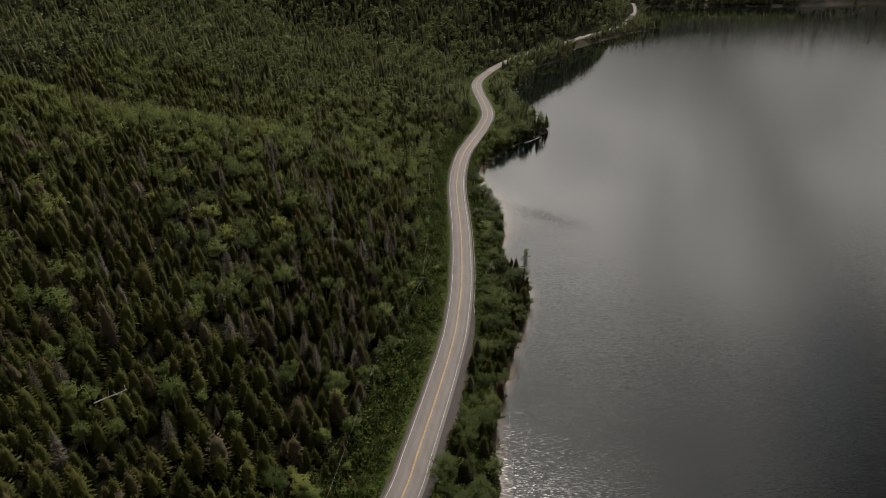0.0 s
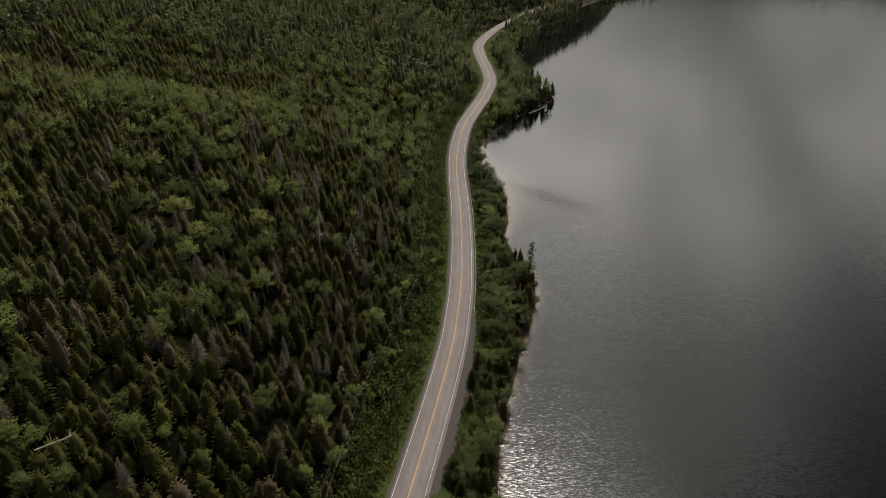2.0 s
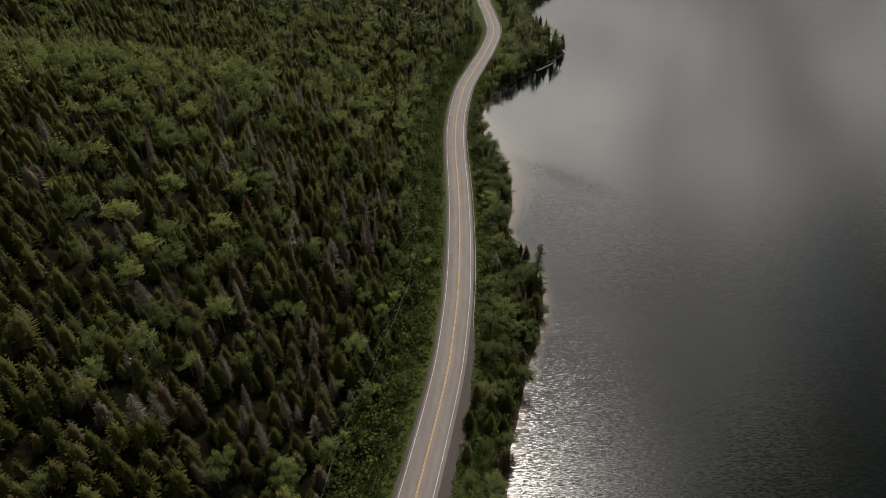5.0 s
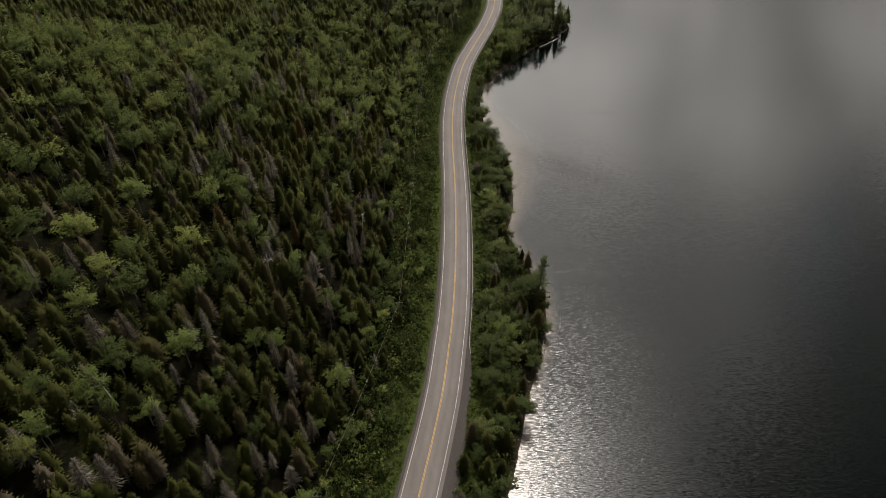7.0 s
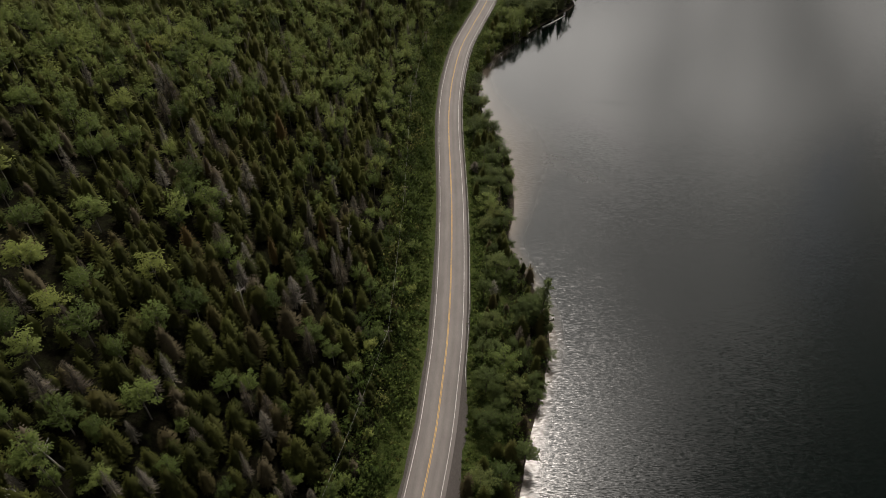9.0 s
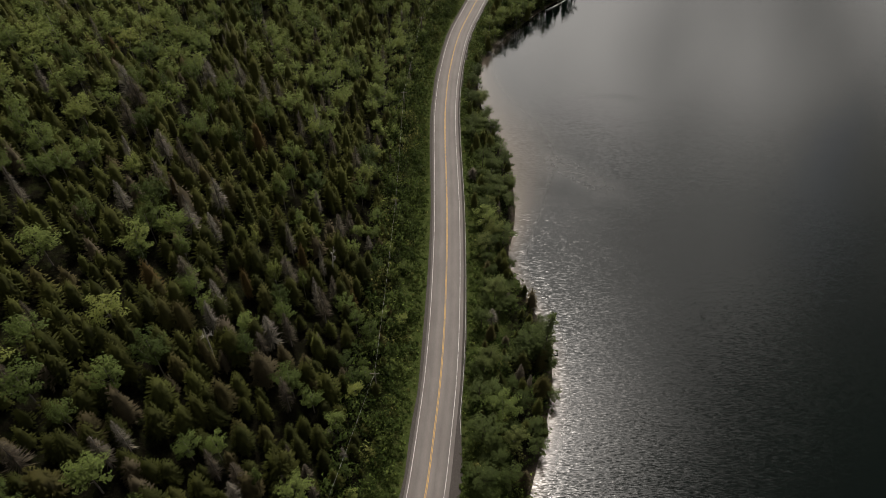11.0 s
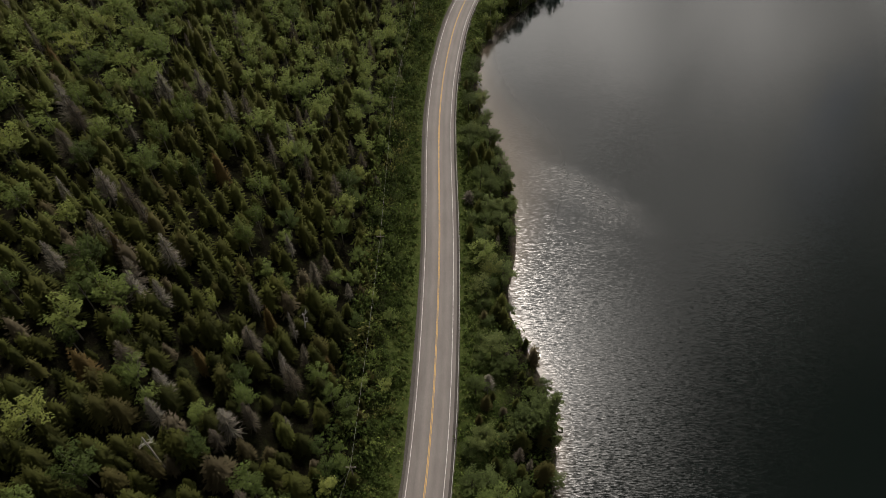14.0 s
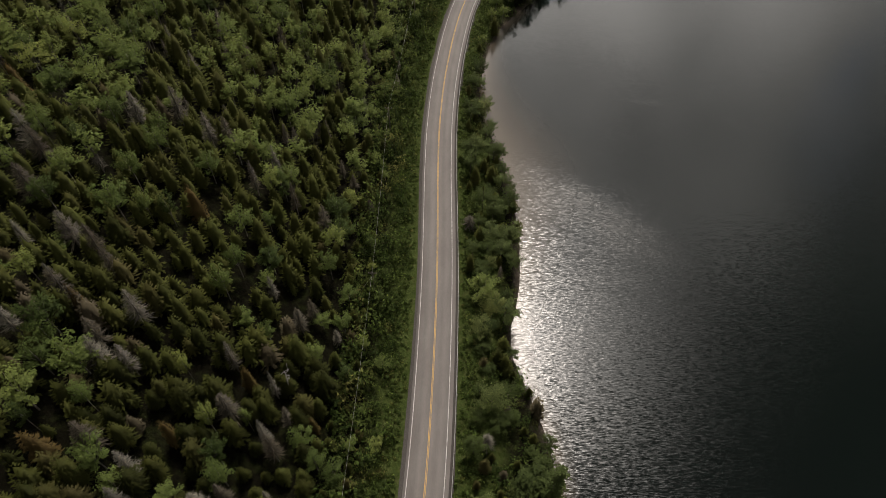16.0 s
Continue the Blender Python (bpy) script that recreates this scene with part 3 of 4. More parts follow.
def tube(points, radii, sides=5):
    v, f = [], []
    for (p, r) in zip(points, radii):
        for k in range(sides):
            a = math.tau * k / sides
            v.append((p[0] + r * math.cos(a), p[1] + r * math.sin(a), p[2]))
    for i in range(len(points) - 1):
        for k in range(sides):
            a, b = i * sides + k, i * sides + (k + 1) % sides
            f += [(a, b, b + sides), (a, b + sides, a + sides)]
    return np.array(v, float), np.array(f)


def joined(parts):
    v, f, at = [], [], 0
    for a, b in parts:
        v.append(a)
        f.append(np.asarray(b) + at)
        at += len(a)
    return np.concatenate(v), np.concatenate(f)


def limb(a, b, ra, rb, bend, rng, sides=4):
    """A crooked tapering branch; sideways ones get their ring turned upright by crossing two rings."""
    a, b = np.array(a, float), np.array(b, float)
    way = (b - a) / max(np.linalg.norm(b - a), 1e-6)
    s1 = np.cross(way, (0.31, 0.17, 0.93))
    s1 /= np.linalg.norm(s1)
    s2 = np.cross(way, s1)
    v, f = [], []
    rows = 4
    for i in range(rows):
        t = i / (rows - 1)
        c = a + (b - a) * t + (rng.uniform(-1, 1, 3) * bend if 0 < i < rows - 1 else 0)
        r = ra + (rb - ra) * t
        for k in range(sides):
            u = math.tau * k / sides
            v.append(c + (s1 * math.cos(u) + s2 * math.sin(u)) * r)
    for i in range(rows - 1):
        for k in range(sides):
            p, q = i * sides + k, i * sides + (k + 1) % sides
            f += [(p, q, q + sides), (p, q + sides, p + sides)]
    return np.array(v), np.array(f)


def spray(base, tip, twigs, rng, wide):
    """A flat fir branch: short side twigs on both sides of its outer part, shorter towards the tip."""
    way = tip - base
    run = max(np.linalg.norm(way), 1e-6)
    way = way / run
    side = np.cross(way, (0, 0, 1.0))
    side /= max(np.linalg.norm(side), 1e-6)
    out = []
    for j in range(twigs):
        u = 0.58 + 0.36 * (j + rng.uniform(0, 0.8)) / twigs
        p = base + way * run * u
        reach = run * (0.34 - 0.22 * u) * rng.uniform(0.7, 1.2) + 0.20
        e = p + (way * rng.uniform(0.5, 0.95) + side * (1, -1)[j % 2] * 0.62) * reach + np.array([0, 0, rng.uniform(-0.22, 0.16) * reach])
        w = way * wide * rng.uniform(0.8, 1.3)
        out.append([p - w, p + w, e])
    return out


def fir_shape(seed, tall=10.5, wide=2.1, branches=90, twigs=5, low=0.08):
    """A fir: feathery branches set in a close spiral round a trunk, longer on some sides, over a dark core of inner twigs."""
    rng = np.random.RandomState(seed)
    lean = rng.uniform(-0.35, 0.35, 2)
    power = rng.uniform(0.62, 0.86)
    lob, ph = rng.randint(2, 5), rng.uniform(0, math.tau, 3)

    def reach(t, a):
        return (wide * (1 - t) ** power * (0.72 + 0.28 * min(1, t * 4)) * (1 + 0.15 * math.sin(lob * a + ph[0] + 3 * t) + 0.08 * math.sin(9 * t + ph[1] + a)) + 0.10)

    inner, kites, thin = 0.62 if twigs else 0.5, [], []
    for i in range(branches):
        t = 1 - (1 - (i + rng.uniform(0, 0.9)) / branches) ** (1 / 1.7)
        a = i * 2.399963 + rng.uniform(-0.5, 0.5)
        r = reach(t, a) * rng.uniform(0.84, 1.07)
        c = np.array([lean[0] * t, lean[1] * t, tall * (low + (1 - low) * t)])
        tip = c + np.array([math.cos(a) * r, math.sin(a) * r, (rng.uniform(-0.34, -0.04) + 0.95 * t ** 1.5) * r])
        base = c + (tip - c) * (inner - 0.08)
        kites.append(kite(base, tip, 0.03 * r + (0.07 if twigs > 1 else 0.11 if twigs else 0.24), 0.04 * r))
        if twigs:
            thin += spray(c, tip, twigs, rng, 0.075 if twigs > 1 else 0.11)
    for up in ((0.3, 1, 0), (1, 0.2, 0)):
        kites.append(kite((lean[0] * 0.9, lean[1] * 0.9, tall * 0.90), (lean[0], lean[1], tall * 1.04), 0.11, 0, up))
    ring, rows = (8, (0.02, 0.25, 0.5, 0.72)) if twigs > 1 else (6, (0.02, 0.35, 0.66)) if twigs else (5, (0.02, 0.45))
    core_v = [(lean[0] * t + math.cos(math.tau * k / ring + t) * reach(t, math.tau * k / ring) * inner * rng.uniform(0.8, 1.1),
               lean[1] * t + math.sin(math.tau * k / ring + t) * reach(t, math.tau * k / ring) * inner * rng.uniform(0.8, 1.1),
               tall * (low + (1 - low) * t) + rng.uniform(-0.2, 0.2)) for t in rows for k in range(ring)]
    core_v.append((lean[0] * 0.93, lean[1] * 0.93, tall * 0.93))
    last = len(rows) - 1
    core_f = [f for i in range(last) for k in range(ring) for f in ((i * ring + k, i * ring + (k + 1) % ring, (i + 1) * ring + (k + 1) % ring), (i * ring + k, (i + 1) * ring + (k + 1) % ring, (i + 1) * ring + k))]
    core_f += [(last * ring + k, last * ring + (k + 1) % ring, (last + 1) * ring) for k in range(ring)]
    crown = [gathered(kites), (np.array(core_v), np.array(core_f))]
    if thin:
        crown.append((np.array(thin, float).reshape(-1, 3), np.arange(3 * len(thin)).reshape(-1, 3)))
    trunk = tube([(0, 0, -0.8), (0, 0, tall * 0.3), (lean[0] * 0.6, lean[1] * 0.6, tall * 0.65), (lean[0], lean[1], tall * 0.97)],
                 [0.17, 0.14, 0.09, 0.02], 5 if twigs > 1 else 3)
    return trunk, rounded(joined(crown), (0, 0, 0), 1.25, 0.08)


def leaf_shape(seed, tall=9.5, wide=2.6, limbs=15, leaves=1150, size=0.19, fine=True):
    """A broadleaf tree: limbs fan up and out of the stem, each carrying flat, overlapping pads of leaves."""
    rng = np.random.RandomState(seed)
    pads, wood = [], []
    for k in range(limbs):
        a = k * 2.399963 + rng.uniform(-0.4, 0.4)
        e = math.asin(min(0.99, 0.02 + 0.97 * (k + rng.uniform(0, 0.9)) / limbs))
        b = np.array([0, 0, tall * rng.uniform(0.34, 0.52)])
        far = rng.uniform(0.62, 1.18)
        tip = np.array([math.cos(a) * math.cos(e) * wide * far, math.sin(a) * math.cos(e) * wide * far, tall * (0.56 + 0.40 * math.sin(e) * far)])
        pads.append((tip, wide * rng.uniform(0.24, 0.38), tip - b))
        pads.append((b + (tip - b) * rng.uniform(0.60, 0.72) + rng.uniform(-0.3, 0.3, 3), wide * rng.uniform(0.24, 0.34), tip - b))
        if fine and k % 2 == 0:
            wood.append(limb(b, tip, 0.055, 0.015, 0.14, rng))
    out = []
    for k in range(leaves):
        c, r, way = pads[k % len(pads)]
        way = way / np.linalg.norm(way)
        d = rng.normal(size=3)
        d *= rng.uniform(0.35, 1.1) ** 0.5 / np.linalg.norm(d)
        p = c + d * r * np.array([1, 1, 0.5]) + way * r * rng.uniform(-0.5, 0.9)
        nrm = np.array([0, 0, 1.0]) + way * 0.25 + d * 0.45 + rng.normal(size=3) * 0.28
        nrm /= np.linalg.norm(nrm)
        u = way * 0.8 + rng.normal(size=3) * 0.7
        u -= nrm * (u @ nrm)
        u /= max(np.linalg.norm(u), 1e-6)
        w = np.cross(nrm, u)
        s = size * rng.uniform(0.65, 1.5)
        out += [p - u * s - w * s * 0.5, p - u * s * 0.4 + w * s * 0.75, p + u * s * 1.2]
    trunk = [tube([(0, 0, -0.8), (0.05, 0, tall * 0.3), (0, 0.08, tall * 0.6), (0.02, 0, tall * 0.86)], [0.15, 0.12, 0.08, 0.03], 5 if fine else 3)]
    crown = np.array(out), np.arange(len(out)).reshape(-1, 3)
    return joined(trunk + wood), rounded(crown, (0, 0, tall * 0.28), None, 0.35)


def round_crown(seed, tall=9.2, wide=2.9, clumps=7, leaves=60, size=0.75):
    """A broadleaf crown of a few rounded clumps."""
    rng = np.random.RandomState(seed)
    centres = []
    for k in range(clumps):
        a, e = k * 2.399963 + rng.uniform(-0.4, 0.4), -0.75 + 1.75 * (k + rng.rand()) / clumps
        r = wide * 0.6 * math.sqrt(max(0.05, 1 - 0.85 * e * e)) * rng.uniform(0.5, 1.05)
        centres.append((r * math.cos(a), r * math.sin(a), tall * (0.50 + 0.34 * e), wide * rng.uniform(0.36, 0.54)))
    out = []
    for k in range(leaves):
        c = centres[k % clumps]
        d = rng.normal(size=3)
        d[2] = abs(d[2]) * 1.1 - 0.2
        d /= np.linalg.norm(d)
        p = np.array(c[:3]) + d * c[3] * rng.uniform(0.8, 1.15)
        nrm = d + rng.normal(size=3) * 0.3
        u = np.cross(nrm, rng.normal(size=3))
        u /= np.linalg.norm(u)
        w = np.cross(nrm / np.linalg.norm(nrm), u)
        s = size * rng.uniform(0.6, 1.35)
        out += [p - u * s - w * s * 0.5, p - u * s * 0.3 + w * s * 0.8, p + u * s]
    stem = tube([(0, 0, -0.8), (0, 0, tall * 0.5)], [0.14, 0.08], 3)
    return stem, rounded((np.array(out), np.arange(len(out)).reshape(-1, 3)), (0, 0, tall * 0.25), None, 0.25)


def dead_shape(seed, tall=10.5, wide=1.6, twigs=360):
    """A dead conifer: a bare pale trunk with many thin, drooping twigs."""
    rng = np.random.RandomState(seed)
    out = []
    for k in range(twigs):
        t = rng.uniform(0.22, 1.0)
        a = rng.uniform(0, math.tau)
        r = wide * (1.05 - t) ** 0.7 * rng.uniform(0.5, 1.2)
        z = tall * t
        out.append(kite((0, 0, z), (math.cos(a) * r, math.sin(a) * r, z + r * rng.uniform(-0.45, 0.35)), 0.016 + 0.022 * r, 0.05, (0, 0.1, 1)))
        if k % 2:
            a2 = a + rng.uniform(-0.6, 0.6)
            out.append(kite((math.cos(a) * r * 0.5, math.sin(a) * r * 0.5, z), (math.cos(a2) * r * 0.95, math.sin(a2) * r * 0.95, z + rng.uniform(-0.4, 0.3)),
                            0.024, 0.02, (0.3, 0.1, 1)))
    return tube([(0, 0, -0.8), (0, 0, tall * 0.4), (0.1, 0, tall)], [0.15, 0.11, 0.025], 5), rounded(gathered(out), (0, 0, 0), 1.2, 0.25)


def shrub_shape(seed, leaves=46, size=0.28, tall=2.2, wide=1.3):
    rng = np.random.RandomState(seed)
    out = []
    for _ in range(leaves):
        d = rng.normal(size=3)
        d /= np.linalg.norm(d)
        d[2] = abs(d[2])
        p = d * np.array([wide, wide, tall]) * rng.uniform(0.55, 1.08) * (1 + 0.25 * math.sin(5 * d[0] + 3 * d[1] + seed))
        nrm = d + rng.normal(size=3) * 0.5
        nrm /= np.linalg.norm(nrm)
        u = np.cross(nrm, rng.normal(size=3))
        u /= np.linalg.norm(u)
        w = np.cross(nrm, u)
        s = size * rng.uniform(0.6, 1.4)
        out += [p - u * s - w * s * 0.5, p - u * s * 0.3 + w * s * 0.8, p + u * s]
    return rounded((np.array(out), np.arange(len(out)).reshape(-1, 3)), (0, 0, -0.3), None, 0.4)


FIRS = [fir_shape(10 + k, 9.6 + (k % 4) * 0.6, 2.05 + 0.24 * (k % 4), 180 + 5 * (k % 4), 2) for k in range(12)]
FIRS_MID = [fir_shape(30 + k, 9.4 + 0.5 * (k % 3), 2.2 + 0.2 * (k % 4), 92, 1) for k in range(8)]
FIRS_FAR = [fir_shape(40 + k, 9.6 + 0.5 * k, 2.1 + 0.12 * (k % 3), 22, 0) for k in range(6)]
LEAVES = [leaf_shape(70 + k, 9.0 + 0.5 * (k % 4), 2.5 + 0.2 * (k % 3), 13 + k % 4) for k in range(8)]
LEAVES_MID = [leaf_shape(80 + k, 9.2, 2.6, 12, 360, 0.30, False) for k in range(6)]
LEAVES_FAR = [round_crown(90 + k, 9.0, 2.6 + 0.12 * k, 6, 58, 0.72) for k in range(6)]
DEAD = [dead_shape(110 + k, 9.2 + 0.7 * (k % 3), 1.75 + 0.25 * (k % 3)) for k in range(5)]
SHRUBS = [shrub_shape(130 + k, 96, 0.17) for k in range(6)]
TUFTS = [shrub_shape(140 + k, 22, 0.20, 0.55, 0.55) for k in range(5)]


# ---- where the trees stand ----
def scatter(x0, x1, y0, y1, step, seed):
    rng = np.random.RandomState(seed)
    X, Y = np.meshgrid(np.arange(x0, x1, step, dtype=float), np.arange(y0, y1, step, dtype=float))
    X[1::2] += step / 2
    p = np.stack([X.ravel(), Y.ravel()], 1)
    return p + rng.uniform(-0.42, 0.42, p.shape) * step


def leafy(pts):
    """The share of broadleaf trees among the firs, from stand to stand."""
    x, y = pts[:, 0], pts[:, 1]
    v = 0.03 + 0.06 * wobble(pts, 34, 21) + 0.16 * np.clip((y - 330) / 60, 0, 1) + 0.12 * np.clip((-110 - x) / 40, 0, 1)
    for cx, cy, rx, ry, amp in ((-112, 272, 40, 32, 0.40), (-20, 305, 18, 36, 0.24), (-75, 302, 46, 24, 0.30), (-40, 395, 40, 25, 0.2), (-35, 322, 45, 40, 0.16)):
        v += amp * np.exp(-((x - cx) / rx) ** 2 - ((y - cy) / ry) ** 2)
    return np.clip(v, 0.0, 0.85)


rng = np.random.RandomState(7)
near = scatter(-200, 85, 70, 400, 3.35, 1)
mid = np.concatenate([scatter(-330, -200, 90, 560, 5.2, 2), scatter(-200, 120, 400, 560, 4.5, 3)])
far = np.concatenate([scatter(-330, 150, 560, 700, 5.4, 4), scatter(-130, 420, 700, 1150, 6.6, 14), scatter(-560, -330, 150, 700, 9.0, 5),
                      scatter(-560, -130, 700, 1150, 11.0, 15)])
behind = np.concatenate([scatter(-330, 20, -330, -45, 13, 16), scatter(-330, -130, -45, 70, 11, 18), scatter(-130, 20, -45, 70, 6, 17)])
horizon = np.concatenate([scatter(-700, 1500, 1150, 2100, 27, 6), scatter(420, 700, 1290, 1420, 8, 8)])

plans = {}
for key, pts in (("near", near), ("mid", mid), ("far", far), ("horizon", horizon), ("behind", behind)):
    z, d, s = height(pts)
    keep = (s > 0.1) & np.where(d < 0, d < -np.interp(pts[:, 1], [540, 600], [12.5, 7.5]) - 2.5 * wobble(pts, 16, 9), d > np.interp(pts[:, 1], [335, 365], [7.6, 10.0]))
    keep &= ~((d > 0) & (d < 40) & ((np.abs(pts[:, 1] - 822) < 12) | (np.abs(pts[:, 1] - 1078) < 16)))
    keep &= rng.rand(len(pts)) > np.where(d < 0, 0.09, 0.18)
    plans[key] = (pts[keep], z[keep], d[keep], s[keep])


def spun(v, turn):
    c, s = math.cos(turn), math.sin(turn)
    return np.column_stack([v[:, 0] * c - v[:, 1] * s, v[:, 0] * s + v[:, 1] * c, v[:, 2]])


class Wood:
    """Many trees or bushes gathered into one mesh."""

    def __init__(self):
        self.v, self.f, self.soft, self.tone, self.slot, self.at = [], [], [], [], [], 0

    def add(self, shape, slot, x, y, z, turn, sx, sz, tone):
        v = spun(shape[0], turn) * (sx, sx, sz) + (x, y, z)
        self.v.append(v)
        self.f.append(shape[1] + self.at)
        self.soft.append(spun(shape[2], turn) if len(shape) > 2 else np.zeros_like(v))
        self.tone.append(np.full(len(v), tone))
        self.slot.append(np.full(len(shape[1]), slot))
        self.at += len(v)

    def build(self, name, mats, label, category):
        if not self.v:
            return None
        me = mesh_from(name, np.concatenate(self.v), np.concatenate(self.f), mats, np.concatenate(self.slot), tone=np.concatenate(self.tone), soft=np.concatenate(self.soft))
        return tagged(new(name, me), label, category, kind="stuff")


MADE = {}


def tree(kind, k, x, y, z, turn, sx, sz, label="", category="tree", group=""):
    """One tree that stands by itself: trunk and crown under an empty at its foot."""
    shapes, wood, crown_mat, name, text, grp = {
        "fir": (FIRS, bark_dark, fir_one, "fir_tree", "dark green fir with a pointed crown on the wooded slope", "firs on the slope"),
        "leaf": (LEAVES, bark_pale, leaf_one, "birch_tree", "light green birch with a rounded leafy crown", "birches among the firs"),
        "alder": (LEAVES, bark_dark, alder_one, "alder_tree", "dense grey-green alder on the bank between road and lake", "alders on the bank"),
        "rust": (FIRS, bark_dark, rust_one, "dying_fir_tree", "rusty brown dying fir among the green firs", "dying firs"),
        "dead": (DEAD, bark_pale, grey_one, "dead_fir_tree", "bare grey dead fir standing among green trees", "dead firs"),
    }[kind]
    m = Matrix.LocRotScale((x, y, z), Euler((0, 0, turn)), (sx, sx, sz))
    if (kind, k) not in MADE:
        root = new(name)
        trunk, crown = shapes[k]
        part("trunk", mesh_from("trunk", trunk[0], trunk[1], [wood]), root)
        part("crown", mesh_from("crown", crown[0], crown[1], [crown_mat], soft=crown[2]), root)
        tagged(root, text, category, grp)
        MADE[kind, k] = root
        root.matrix_basis = m
    else:
        first = MADE[kind, k]
        root = copy_thing(first, m @ Matrix.Diagonal((1 / first.scale[0], 1 / first.scale[1], 1 / first.scale[2], 1)))
    if label:
        root["label"] = label
    if group:
        root["group"] = group
    return root


fir_wood, leaf_wood, dead_wood, far_wood, horizon_wood, alder_wood = Wood(), Wood(), Wood(), Wood(), Wood(), Wood()
counts = {"fir": 0, "leaf": 0, "dead": 0, "alder": 0}
LIMIT = {"fir": 300, "leaf": 110, "dead": 60, "alder": 150}

# trees that can be told apart in the wood: kind, x, y, height of the top, width factor
KNOWN = [("leaf", 19.5, 248, 11.0, 1.2), ("leaf", 17.5, 161, 9.5, 1.0), ("leaf", 20, 188, 11.5, 1.1), ("alder", 27.2, 205.5, 10.5, 1.45),
         ("alder", 15.6, 182, 12.5, 1.15), ("alder", 15.2, 172.5, 11.5, 1.1), ("dead", 19.1, 213.1, 9.5, 1.1), ("dead", 16.4, 268, 9.0, 1.2),
         ("leaf", -47.5, 177.4, 38.7, 1.05), ("leaf", -43.3, 184, 37.3, 1.0), ("dead", -56.5, 163, 39.7, 1.6),
         ("fir", -55, 142, 39.1, 1.1), ("fir", -35.9, 187, 33.0, 1.0), ("fir", -79.4, 128, 44.8, 1.2), ("fir", 3.4, 121, 12.5, 1.15)]

# single trees on the slope, stand by stand: x, y, width of the crown
# low on the slope, before the bend
BIRCHES_NEAR = [
    (-63, 137, 4.4), (-53, 146, 3.3), (-57, 149, 6.8), (-50, 155, 5.1), (-46, 162, 7.1), (-24, 167, 2.2), (-66, 168, 7.5),
    (-76, 169, 5.2), (-52, 170, 4.3), (-71, 172, 5.2), (-59, 174, 7.6), (-66, 178, 7.2), (-14, 179, 2.4), (-63, 184, 7.4),
    (-84, 186, 12.1), (-75, 188, 11.2), (-90, 194, 3.8), (-13, 196, 3.7), (-38, 197, 4.2), (-80, 199, 8.2), (-25, 201, 4.9),
    (-8, 203, 3.9), (-69, 204, 11.2), (-26, 204, 4.3), (-86, 204, 4.6)]
# in the middle of the slope
BIRCHES_MIDDLE = [
    (-52, 205, 3.5), (-93, 206, 7.1), (-53, 208, 8.1), (-45, 209, 4.0), (-28, 209, 3.6), (-23, 211, 2.4), (-2, 212, 4.0),
    (-64, 213, 4.6), (-53, 214, 5.7), (-48, 215, 7.7), (-33, 217, 3.0), (-53, 218, 4.2), (-54, 221, 7.1), (-85, 224, 6.7),
    (-77, 224, 6.6), (-2, 229, 4.2), (-71, 233, 6.8), (-31, 235, 4.4), (-87, 238, 8.0), (-97, 240, 8.2), (-30, 241, 4.4),
    (-10, 243, 5.1), (-64, 247, 5.5), (-78, 247, 8.2), (-43, 248, 3.5)]
# in the light belt across the slope
BIRCHES_UPPER = [
    (-47, 248, 3.5), (-110, 254, 7.9), (-63, 254, 6.3), (-51, 255, 5.1), (-118, 256, 9.1), (-63, 262, 4.6), (-39, 262, 5.2),
    (-71, 264, 5.4), (-49, 264, 5.4), (-86, 266, 6.3), (-50, 269, 4.6), (-103, 270, 8.3), (-60, 271, 6.7), (-74, 279, 10.2),
    (-113, 280, 8.8), (-101, 286, 8.8), (-120, 287, 8.2), (-82, 287, 9.3), (-29, 290, 6.0), (-85, 290, 6.2), (-81, 292, 6.5),
    (-64, 292, 9.1), (-14, 295, 5.4), (-71, 296, 7.0), (-39, 302, 4.0)]
# towards the far bend
BIRCHES_BEND = [
    (-80, 302, 6.9), (-13, 303, 4.7), (-68, 305, 6.8), (-75, 306, 6.9), (-14, 308, 4.5), (-24, 308, 4.4), (-36, 309, 5.1),
    (-22, 313, 4.6), (-121, 313, 8.9), (-44, 313, 4.2), (-28, 316, 4.2), (-67, 319, 7.1), (-6, 319, 5.1), (-102, 321, 12.4),
    (-31, 324, 6.2), (-16, 325, 4.8), (-57, 329, 7.3), (-37, 329, 7.3), (-44, 332, 7.9), (-77, 338, 5.1), (-69, 338, 5.6),
    (-6, 341, 5.9), (-54, 349, 4.7), (-16, 357, 5.3), (-25, 368, 5.5)]
# bare dead firs, lower part
DEAD_NEAR = [
    (-53, 134, 4.2), (-50, 135, 3.7), (-33, 137, 3.0), (-64, 138, 5.0), (-24, 144, 3.2), (-37, 144, 2.4), (-30, 145, 2.8),
    (-46, 147, 2.4), (-42, 149, 2.8), (-23, 152, 2.6), (-18, 154, 2.1), (-29, 156, 1.9), (-37, 158, 3.0), (-61, 161, 5.4),
    (-27, 164, 3.4), (-46, 166, 3.4), (-27, 167, 3.4), (-20, 168, 2.0), (-31, 168, 2.5), (-44, 169, 2.4), (-17, 171, 2.3),
    (-20, 173, 2.0), (-14, 179, 2.4), (-37, 195, 3.2), (-27, 196, 4.6), (-24, 198, 2.9), (-37, 200, 3.1), (-43, 203, 4.4),
    (-20, 209, 2.4)]
